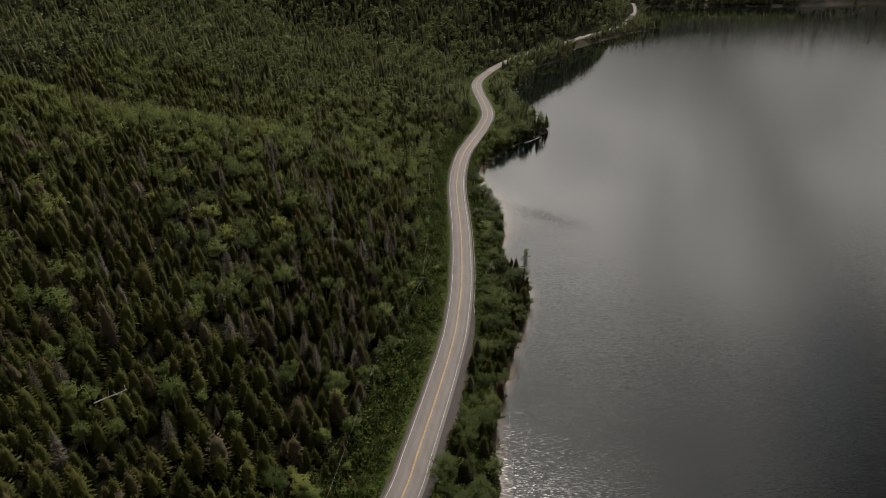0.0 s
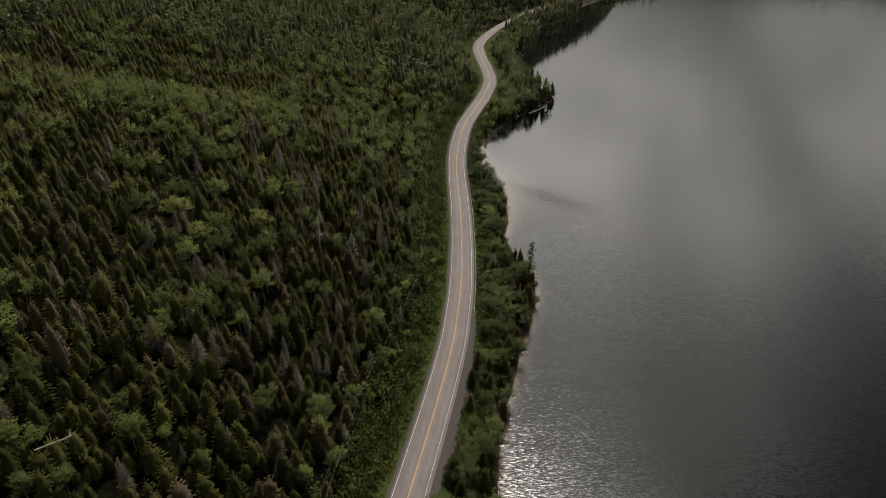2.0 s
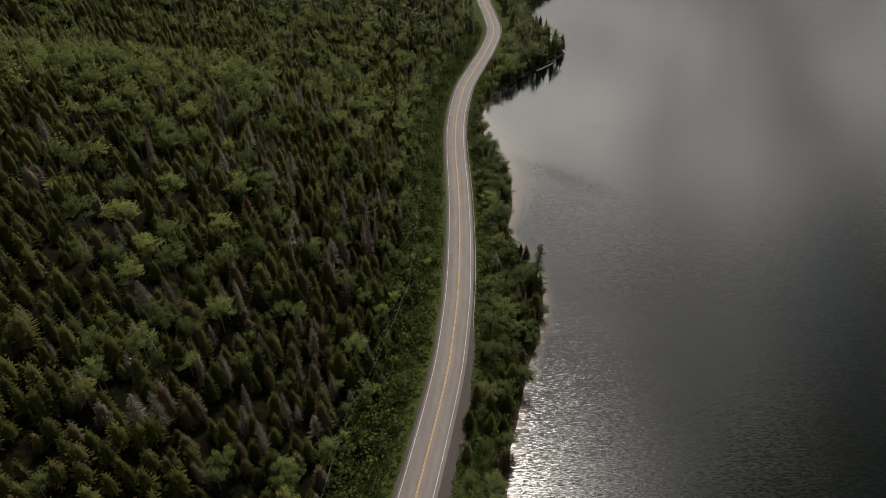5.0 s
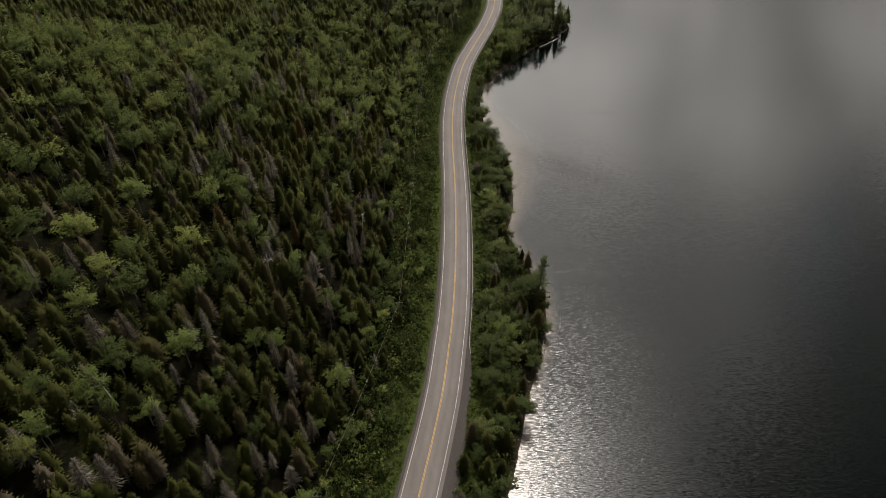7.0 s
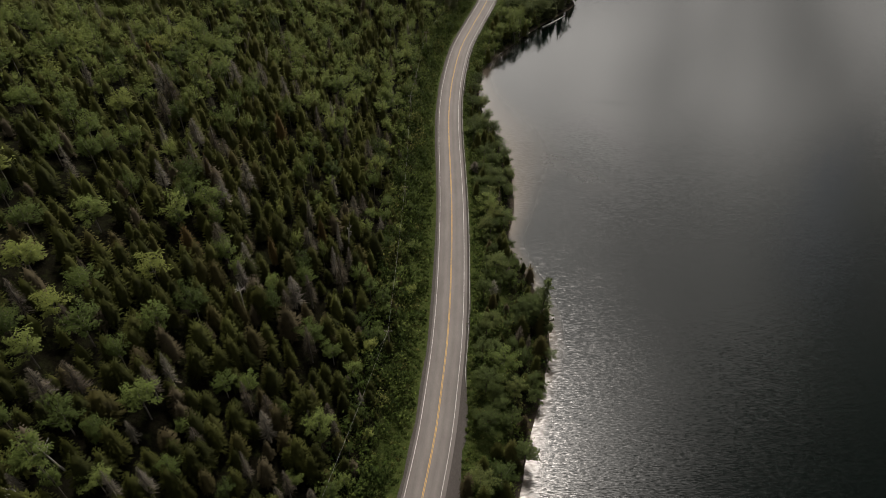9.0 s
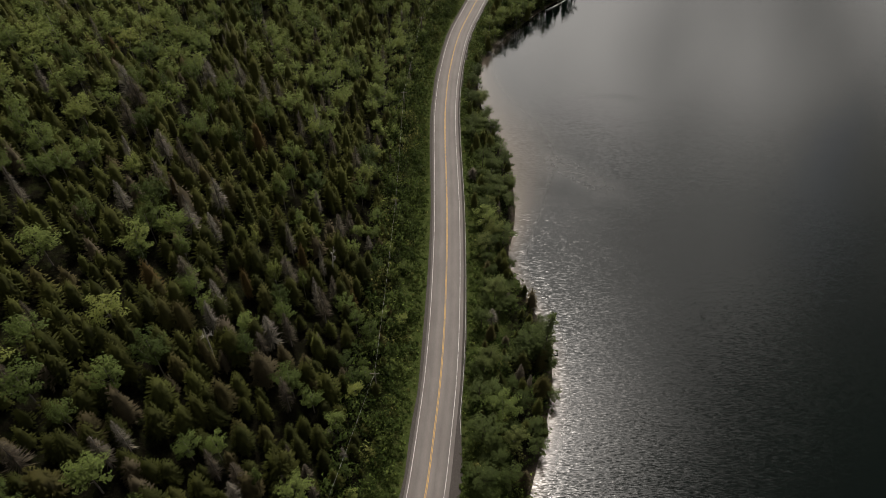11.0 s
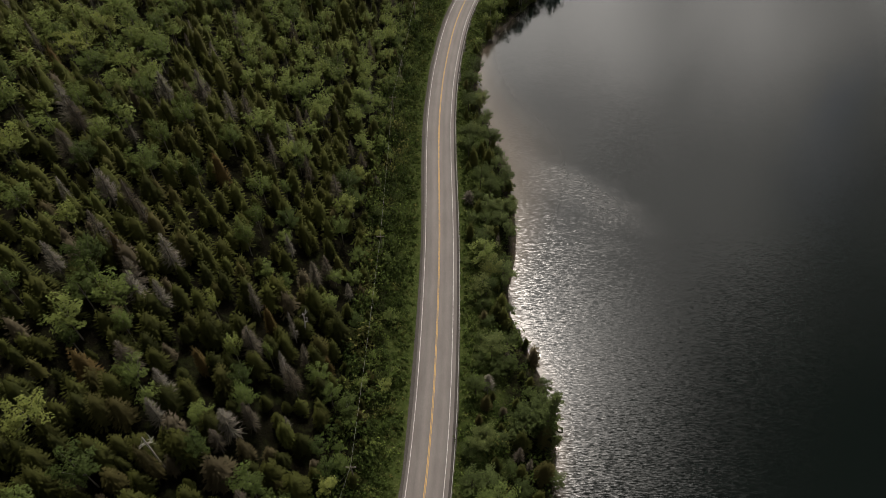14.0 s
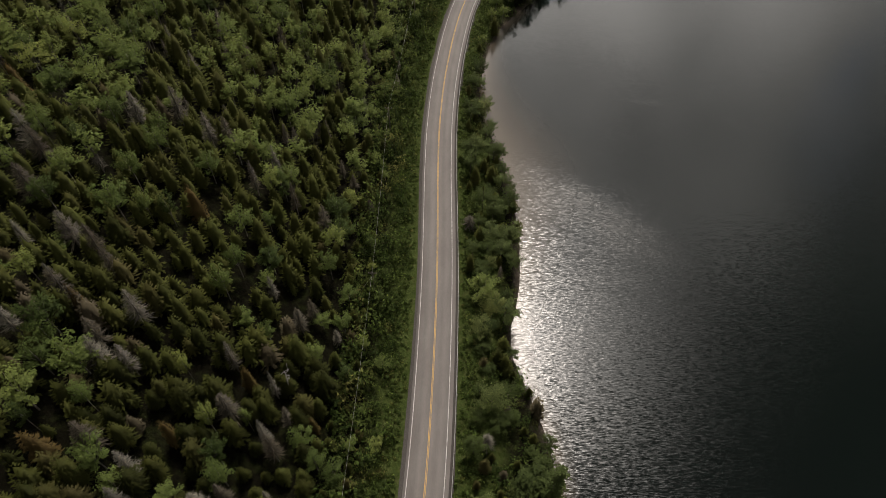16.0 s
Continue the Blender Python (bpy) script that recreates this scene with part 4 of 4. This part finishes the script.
# bare dead firs, farther up
DEAD_UPPER = [
    (-26, 212, 4.2), (-17, 213, 2.3), (-41, 216, 3.0), (-45, 216, 3.9), (-20, 218, 1.7), (-47, 220, 3.6), (-27, 221, 2.3),
    (-51, 225, 3.2), (-42, 225, 4.0), (-55, 228, 3.3), (-11, 232, 2.1), (-18, 233, 3.1), (-49, 234, 3.3), (-16, 236, 2.7),
    (-53, 238, 3.7), (-58, 240, 5.6), (-69, 250, 5.7), (-70, 259, 5.9), (-73, 262, 6.1), (-23, 262, 2.3), (-31, 263, 2.5),
    (-28, 270, 2.4), (-8, 270, 2.5), (-56, 273, 4.3), (-42, 273, 3.4), (-38, 273, 3.4), (-12, 275, 2.5), (-50, 279, 4.7)]
# dying firs with rusty needles
RUSTY = [
    (-49, 201, 4.5), (-33, 206, 2.8), (-13, 213, 2.4), (-24, 218, 3.1), (-51, 225, 3.2), (-39, 251, 3.8), (-81, 277, 4.4)]
SINGLE = ([("leaf", *row) for row in BIRCHES_NEAR + BIRCHES_MIDDLE + BIRCHES_UPPER + BIRCHES_BEND]
          + [("dead", *row) for row in DEAD_NEAR + DEAD_UPPER] + [("rust", *row) for row in RUSTY])
known_p = np.array([(k[1], k[2]) for k in KNOWN + SINGLE], float)
known_r = np.array([2.2] * len(KNOWN) + [max(1.6, 0.42 * k[3]) for k in SINGLE])
kz, kd, _ = height(known_p)
for k, (kind, x, y, *rest) in enumerate(KNOWN + SINGLE):
    shapes = {"fir": FIRS, "leaf": LEAVES, "dead": DEAD, "alder": LEAVES, "rust": FIRS}[kind]
    n = k % len(shapes)
    v = shapes[n][1][0]
    if len(rest) == 2:
        sz, sx = max(0.4, (rest[0] - kz[k]) / v[:, 2].max()), rest[1]
    else:
        sx = (min(rest[0], 4.4) if kind == "dead" else min(rest[0] * 0.95, 8.6)) / np.percentile(np.hypot(v[:, 0], v[:, 1]), 96) / 2
        sz = (10.2 + rng.uniform(-0.6, 1.3)) * np.clip((-kd[k] - 8) / 20, 0.3, 1) / v[:, 2].max()
    tree(kind, n, x, y, kz[k], rng.uniform(0, 6), sx, sz)

pts, z, d, s = plans["near"]
share = leafy(pts)
order = np.argsort((pts[:, 0] + 5) ** 2 * 1.6 + (pts[:, 1] - 165) ** 2)
for i in order:
    x, y = pts[i]
    if (np.hypot(*(known_p - pts[i]).T) < known_r).any():
        continue
    r = rng.rand()
    bank_side = d[i] > 0
    kind = "dead" if r < 0.035 else ("leaf" if r < 0.035 + share[i] + ((0.50 if y < 345 else 0.35) if bank_side else (0.26 if y < 225 else 0.42) if d[i] > -24 else 0.02) else "fir")
    if kind == "leaf" and bank_side and y < 345:
        kind = "alder"
    turn, size = rng.uniform(0, 6.28), rng.uniform(0.50, 1.16)
    if bank_side:
        size *= 0.72 + 0.36 * min(1.0, max(0.0, (y - 340) / 50))
    elif d[i] > -20:
        size *= 0.48 + 0.3 * max(0.0, -d[i] - 12) / 8
    sx, sz = size * rng.uniform(0.9, 1.15) * (1.2 if kind == "alder" else 0.9 if kind == "leaf" else 1.0), size * rng.uniform(0.88, 1.1)
    if kind == "fir":
        sx, sz = sx * 1.10, sz * 0.88
    single = counts[kind] < LIMIT[kind]
    n = rng.randint(0, {"fir": len(FIRS), "leaf": len(LEAVES), "dead": len(DEAD), "alder": len(LEAVES)}[kind])
    tone = rng.rand() if y < 235 or rng.rand() < 0.14 else 0.50 + 0.30 * rng.rand()
    if single:
        counts[kind] += 1
        tree(kind, n, x, y, z[i], turn, sx, sz)
    elif kind == "fir":
        sh = FIRS_MID[n % len(FIRS_MID)]
        fir_wood.add(sh[1], 0, x, y, z[i], turn, sx, sz, tone)
        fir_wood.add(sh[0], 1, x, y, z[i], turn, sx, sz, tone)
    elif kind == "leaf":
        sh = LEAVES_MID[n % len(LEAVES_MID)] if (y > 250 and d[i] < 0) or x < -90 else LEAVES[n]
        leaf_wood.add(sh[1], 0, x, y, z[i], turn, sx, sz, 0.35 + 0.65 * tone)
        leaf_wood.add(sh[0], 1, x, y, z[i], turn, sx, sz, tone)
    elif kind == "alder":
        alder_wood.add(LEAVES[n][1], 0, x, y, z[i], turn, sx, sz, tone)
        alder_wood.add(LEAVES[n][0], 1, x, y, z[i], turn, sx, sz, tone)
    else:
        dead_wood.add(DEAD[n][1], 0, x, y, z[i], turn, sx, sz, tone)
        dead_wood.add(DEAD[n][0], 1, x, y, z[i], turn, sx, sz, tone)

for key, grow in (("mid", 1.15), ("far", 1.4), ("horizon", 3.0), ("behind", 1.6)):
    pts, z, d, s = plans[key]
    share = leafy(pts)
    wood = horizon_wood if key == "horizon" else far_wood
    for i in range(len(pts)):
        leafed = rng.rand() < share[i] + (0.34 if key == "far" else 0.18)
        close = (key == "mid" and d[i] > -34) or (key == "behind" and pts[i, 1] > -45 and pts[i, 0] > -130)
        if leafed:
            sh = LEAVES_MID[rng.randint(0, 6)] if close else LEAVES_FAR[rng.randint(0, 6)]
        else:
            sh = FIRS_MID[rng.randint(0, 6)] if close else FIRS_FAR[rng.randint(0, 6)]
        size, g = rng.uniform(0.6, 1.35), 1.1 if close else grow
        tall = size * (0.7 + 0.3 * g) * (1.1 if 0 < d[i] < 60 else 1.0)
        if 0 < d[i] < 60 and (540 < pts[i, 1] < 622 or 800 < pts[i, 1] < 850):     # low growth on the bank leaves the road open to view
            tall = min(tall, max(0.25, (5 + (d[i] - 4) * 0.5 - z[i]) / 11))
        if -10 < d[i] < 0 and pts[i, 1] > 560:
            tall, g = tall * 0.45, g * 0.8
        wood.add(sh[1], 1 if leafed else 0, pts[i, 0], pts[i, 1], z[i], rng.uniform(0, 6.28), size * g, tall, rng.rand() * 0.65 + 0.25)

fir_wood.build("fir_forest", [fir_many, bark_dark], "dense dark green fir forest on the hillside", "forest")
leaf_wood.build("birch_forest", [leaf_many, bark_pale], "light green birches scattered through the fir forest", "forest")
alder_wood.build("alder_thicket", [alder_many, bark_dark], "grey-green alders farther along the bank", "trees")
dead_wood.build("dead_fir_forest", [grey_many, bark_pale], "grey dead firs scattered through the green forest", "forest")
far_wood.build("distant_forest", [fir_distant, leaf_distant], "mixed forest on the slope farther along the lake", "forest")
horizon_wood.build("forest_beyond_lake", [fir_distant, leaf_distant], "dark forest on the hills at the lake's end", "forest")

# shrubs and grass along the road and on the bank
shrubs, tufts = Wood(), Wood()
pts = scatter(-40, 60, 75, 470, 1.55, 11)
z, d, s = height(pts)
keep = (s > 0.6) & (((d < -7.4 + 0.9 * wobble(pts, 7, 31)) & (d > -18)) | ((d > 6.6 + 0.6 * wobble(pts, 5, 32)) & (d < 40)))
keep &= rng.rand(len(pts)) < 0.72
for (x, y), zz, dd in zip(pts[keep], z[keep], d[keep]):
    size = 0.35 + 1.55 * rng.rand() ** 2.4
    size = min(size, max(0.3, (dd - wide_at(y) - 0.3 if dd > 0 else -dd - 5.4) / 1.3))
    shrubs.add(SHRUBS[rng.randint(0, 6)], 0, x, y, zz - 0.2, rng.uniform(0, 6.28), size * 1.1, size * rng.uniform(0.6, 1.1), rng.rand())
# taller alders and saplings close the strip between the hill's wood and the verge
pick = np.random.RandomState(77)
pts = scatter(-40, 60, 75, 470, 1.9, 78)
z, d, s = height(pts)
keep = (d < -8.2 + 0.8 * wobble(pts, 9, 33)) & (d > -19) & (pick.rand(len(pts)) < 0.62)
for (x, y), zz, dd in zip(pts[keep], z[keep], d[keep]):
    size = min(pick.uniform(0.8, 2.3), (-dd - 5.2) / 1.5)
    shrubs.add(SHRUBS[pick.randint(0, 6)], 0, x, y, zz - 0.2, pick.uniform(0, 6.28), size, size * pick.uniform(0.9, 1.5), pick.rand())
shrubs.build("roadside_shrubs", [bush_many], "low green alder shrubs between road, wood and lake", "shrubs")
pts = scatter(-40, 30, 75, 420, 0.85, 12)
z, d, s = height(pts)
keep = (s > 0.8) & (((d < -5.5) & (d > -9)) | ((d > wide_at(pts[:, 1]) + 0.6) & (d < 9))) & (rng.rand(len(pts)) < 0.75)
for (x, y), zz in zip(pts[keep], z[keep]):
    size = rng.uniform(0.5, 1.2)
    tufts.add(TUFTS[rng.randint(0, 5)], 0, x, y, zz, rng.uniform(0, 6.28), size, size, rng.rand())
tufts.build("verge_grass", [bush_many], "tufts of tall grass on the road's verges", "grass")


# ---- white pine at the water, snags, logs ----
def tall_pine():
    rng = np.random.RandomState(5)
    x, y = 29.8, 203.5
    z = float(height(np.array([[x, y]]))[0][0])
    tall = 18.6 - z
    out = []
    for i in range(15):
        t = 0.22 + 0.78 * i / 14
        for k in range(4 if i < 13 else 3):
            a = i * 2.1 + k * 1.57 + rng.uniform(-0.5, 0.5)
            r = (3.0 * (1 - t) ** 0.8 + 0.5) * rng.uniform(0.55, 1.2)
            c = np.array([0, 0, tall * t])
            for j in range(16):
                u = 0.40 + 0.65 * rng.rand()
                p = c + np.array([math.cos(a) * r * u, math.sin(a) * r * u, r * 0.30 * u]) + rng.uniform(-0.32, 0.32, 3) * (1, 1, 0.4)
                w = rng.uniform(0, math.tau)
                out.append(kite(p, p + np.array([math.cos(w) * 0.5, math.sin(w) * 0.5, rng.uniform(0, 0.25)]), 0.16, 0.03))
    root = tagged(new("pine_tree"), "tall ragged pine leaning over the lake shore", "tree")
    tv, tf = tube([(0, 0, -0.8), (0.1, 0, tall * 0.5), (0.05, 0, tall * 0.98)], [0.26, 0.17, 0.03], 6)
    part("trunk", mesh_from("trunk", tv, tf, [bark_dark]), root)
    cv, cf, way = rounded(gathered(out), (0, 0, tall * 0.3), None, 0.35)
    part("crown", mesh_from("crown", cv, cf, [alder_one], soft=way), root)
    root.matrix_basis = pose(x, y, z, 0, 3, 0)


tall_pine()


def snag(x, y, top, reach, seed, tilt=0.0):
    """A dead forked tree, bleached white."""
    rng = np.random.RandomState(seed)
    z = float(height(np.array([[x, y]]))[0][0])
    tall = top - z
    root = tagged(new("dead_snag"), "bleached white forked snag rising above the firs", "dead tree", "white snags")
    tv, tf = limb((0, 0, -0.5), (0.2, 0, tall * 0.8), 0.18, 0.10, 0.08, rng, 5)
    part("trunk", mesh_from("trunk", tv, tf, [bark_white]), root)
    for k in range(6):
        a = rng.uniform(0, math.tau)
        b = np.array([0.15, 0, tall * rng.uniform(0.55, 0.8)])
        e = b + np.array([math.cos(a) * reach, math.sin(a) * reach, rng.uniform(0.5, 1.4) * reach * 0.7]) * rng.uniform(0.5, 1)
        bv, bf = limb(b, e, 0.075, 0.02, 0.14, rng)
        branch = part("branch", mesh_from("branch", bv, bf, [bark_white]), root)
        for _ in range(2):
            p = b + (e - b) * rng.uniform(0.45, 0.8)
            tv, tf = limb(p, p + rng.uniform(-0.9, 0.9, 3) + np.array([0, 0, 0.5]), 0.035, 0.01, 0.05, rng, 3)
            part("twig", mesh_from("twig", tv, tf, [bark_white]), branch)
    root.matrix_basis = pose(x, y, z, 0, tilt, rng.uniform(0, 360))


snag(-35.6, 188.5, 35.2, 2.0, 3)
snag(-54.9, 150.3, 37.5, 2.3, 4, 6)
snag(-55.3, 142.2, 39.0, 1.8, 8)
snag(-18.5, 219.5, 23.8, 1.0, 9, -8)


def fallen_log(name, label, a, b, radius, mat, forks, seed, sag=0.3):
    rng = np.random.RandomState(seed)
    a, b = Vector(a), Vector(b)
    root = tagged(new(name), label, "log")
    lv, lf = limb((0, 0, 0), tuple(b - a), radius, radius * 0.45, sag, rng, 6)
    part("stem", mesh_from("stem", lv, lf, [mat]), root)
    for k in range(forks):
        p = (b - a) * rng.uniform(0.45, 0.95)
        e = p + Vector(rng.uniform(-1, 1, 3)) * 1.6 + Vector((0, 0, 0.5))
        bv, bf = limb(tuple(p), tuple(e), radius * 0.4, 0.015, 0.1, rng, 4)
        part("branch", mesh_from("branch", bv, bf, [mat]), root)
    root.matrix_basis = Matrix.Translation(a)


fallen_log("driftwood_log", "bleached driftwood log lying at the waterline of the point", (54.4, 397.6, 0.2), (66.8, 411.6, 0.35), 0.42, bark_white, 3, 2, 0.9)
fallen_log("driftwood_log", "short pale driftwood log at the water's edge", (44, 387.5, 0.1), (47.5, 391, 0.2), 0.2, bark_white, 2, 6)
fallen_log("fallen_birch", "white fallen birch trunk leaning across the firs", (-71.2, 103.0, 33.8), (-64.2, 103.8, 36.6), 0.15, bark_white, 5, 5)


# ---- power line ----
POLES = [(-33, 36), (-25.2, 89), (-18.7, 140.4), (-6.3, 192), (-5.0, 247), (-5.4, 302), (-1.0, 358), (13, 404)]


def power_pole(x, y):
    z = float(height(np.array([[x, y]]))[0][0])
    root = tagged(new("utility_pole"), "weathered wooden utility pole with a crossarm among shrubs", "utility pole", "poles of the power line")
    tall = 14.3 - z
    pv, pf = tube([(0, 0, -0.8), (0, 0, tall)], [0.17, 0.12], 8)
    part("pole", mesh_from("pole", pv, pf, [pole_wood]), root)
    bm = bmesh.new()
    bmesh.ops.create_cube(bm, size=1.0, matrix=Matrix.Translation((0, -0.16, tall - 0.35)) @ Matrix.Diagonal((1.9, 0.11, 0.13, 1)))
    me = bpy.data.meshes.new("crossarm")
    bm.to_mesh(me)
    bm.free()
    me.materials.append(pole_wood)
    part("crossarm", me, root)
    for o in (-0.8, 0.0, 0.8):
        iv, jf = tube([(o, -0.16, tall - 0.28), (o, -0.16, tall - 0.18), (o, -0.16, tall - 0.02)], [0.07, 0.09, 0.03], 6)
        part("insulator", mesh_from("insulator", iv, jf, [insulator_mat]), root)
    # the guy wire that stays the pole
    gv, gf = limb((0, 0, tall * 0.85), (-4.0, -1.5, 0.3), 0.022, 0.022, 0.0, np.random.RandomState(1), 4)
    part("guy_wire", mesh_from("guy_wire", gv, gf, [wire_mat]), root)
    root.matrix_basis = pose(x, y, z, 0, 0, 0)


for px, py in POLES:
    power_pole(px, py)
for (ax, ay), (bx, by) in zip(POLES, POLES[1:]):
    for o in (0.0,):
        pts = []
        for k in range(13):
            t = k / 12
            pts.append((ax + (bx - ax) * t + o, ay + (by - ay) * t - 0.16, 14.28 - 0.9 * 4 * t * (1 - t)))
        v, f = [], []
        for p in pts:
            v += [(p[0] - 0.016, p[1], p[2]), (p[0] + 0.016, p[1], p[2]), (p[0], p[1], p[2] + 0.028)]
        for k in range(12):
            for c in range(3):
                a, b = k * 3 + c, k * 3 + (c + 1) % 3
                f.append((a, b, b + 3, a + 3))
        tagged(new("power_cable", mesh_from("power_cable", v, f, [wire_mat])), "thin grey power cable sagging between wooden poles", "cable", "cables of the power line")


# ---- guardrails ----
def guardrail(y0, y1, label):
    """A steel beam on wooden posts along the lake's side of the road."""
    at = np.where((road_line[:, 1] >= y0) & (road_line[:, 1] <= y1))[0]
    line, right, way = road_line[at], road_right[at], road_way[at]
    root = tagged(new("guardrail"), label, "guardrail", "guardrails by the lake")
    # beam in lengths of about eight metres, W-shaped
    prof = [(0.00, 0.42), (-0.08, 0.47), (-0.08, 0.52), (-0.02, 0.57), (-0.08, 0.62), (-0.08, 0.67), (0.0, 0.72), (0.03, 0.71)]
    for k in range(0, len(line) - 1, 4):
        l2, r2 = line[k:k + 5], right[k:k + 5]
        if len(l2) < 2:
            continue
        part("beam", ribbon("beam", l2, r2, [4.95 + a for a, _ in prof], [4.93 + h for _, h in prof], steel), root)
    pv, pf = tube([(0, 0, -0.7), (0, 0, 0.72), (0, 0, 0.74)], [0.10, 0.10, 0.02], 6)
    post = mesh_from("post", pv, pf, [pole_wood])
    for k in range(0, len(line), 2):
        p = line[k] + right[k] * 5.1
        part("post", post, root).matrix_basis = pose(p[0], p[1], 4.92)
    # turned-down end
    p = line[0] + right[0] * 4.97
    e = p - way[0] * 3.5 + right[0] * 0.5
    ev, ef = limb((p[0], p[1], 5.5), (e[0], e[1], 5.0), 0.10, 0.08, 0.0, np.random.RandomState(2), 4)
    part("end_terminal", mesh_from("end_terminal", ev, ef, [steel]), root)


guardrail(186, 416, "long galvanised steel guardrail on wooden posts beside the lake")
guardrail(438, 560, "galvanised steel guardrail round the far bend of the road")


# ---- road signs at the far bend ----
def bend_sign(x, y, turn):
    z = 4.6
    root = tagged(new("road_sign"), "yellow road sign with a dark mark on a steel post", "road sign")
    pv, pf = tube([(0, 0, -0.4), (0, 0, 2.3)], [0.04, 0.04], 6)
    part("post", mesh_from("post", pv, pf, [steel]), root)
    for nm, w, dep, mat, off in (("panel", 0.75, 0.03, sign_yellow, 0.0), ("mark", 0.32, 0.012, sign_black, -0.025)):
        bm = bmesh.new()
        bmesh.ops.create_cube(bm, size=1.0, matrix=Matrix.Translation((0, -0.06 + off, 1.9)) @ Matrix.Diagonal((w, dep, w, 1)))
        bmesh.ops.bevel(bm, geom=bm.edges[:], offset=0.004, segments=1, affect="EDGES")
        me = bpy.data.meshes.new(nm)
        bm.to_mesh(me)
        bm.free()
        me.materials.append(mat)
        part(nm, me, root)
    root.matrix_basis = pose(x, y, z, 0, 0, turn)


bend_sign(41.2, 481, 5)
bend_sign(25.2, 571, -5)


# ---- a car at the far lay-by ----
def parked_car(x, y, turn):
    root = tagged(new("parked_car"), "white car parked at the roadside lay-by", "car")
    sections = [(-2.1, 0.62, 0.80), (-2.0, 0.45, 0.95), (-1.2, 0.35, 1.0), (1.3, 0.35, 0.98), (2.0, 0.42, 0.85), (2.15, 0.55, 0.72)]
    v, f = [], []
    for px, lo, hi in sections:
        v += [(px, -0.86, lo), (px, 0.86, lo), (px, 0.80, hi), (px, -0.80, hi)]
    for i in range(len(sections) - 1):
        for k in range(4):
            a, b = i * 4 + k, i * 4 + (k + 1) % 4
            f.append((a, b, b + 4, a + 4))
    f += [(3, 2, 1, 0), tuple(len(v) - 4 + k for k in range(4))]
    part("body", mesh_from("body", v, f, [white_body]), root)
    c = [(-1.7, -0.74, 0.96), (-1.7, 0.74, 0.96), (-1.2, 0.62, 1.45), (-1.2, -0.62, 1.45), (1.0, -0.74, 0.96), (1.0, 0.74, 0.96), (0.3, 0.62, 1.47), (0.3, -0.62, 1.47)]
    part("cabin", mesh_from("cabin", c, [(0, 1, 2, 3), (4, 7, 6, 5), (0, 3, 7, 4), (1, 5, 6, 2)], [dark_glass]), root, "dark glazed cabin")
    part("roof", mesh_from("roof", [(-1.22, -0.63, 1.45), (-1.22, 0.63, 1.45), (0.32, 0.63, 1.47), (0.32, -0.63, 1.47), (-1.1, -0.5, 1.5), (-1.1, 0.5, 1.5), (0.2, 0.5, 1.52), (0.2, -0.5, 1.52)],
                           [(4, 7, 6, 5), (0, 3, 7, 4), (1, 5, 6, 2), (0, 4, 5, 1), (3, 2, 6, 7)], [white_body]), root)
    for wx in (-1.35, 1.4):
        for wy in (-0.80, 0.80):
            tv, tf = limb((wx, wy - 0.1, 0.33), (wx, wy + 0.1, 0.33), 0.33, 0.33, 0.0, np.random.RandomState(1), 12)
            part("wheel", mesh_from("wheel", tv, tf, [rubber]), root)
    root.matrix_basis = pose(x, y, 5.06, 0, 0, turn)


parked_car(309.5, 1078, 70)
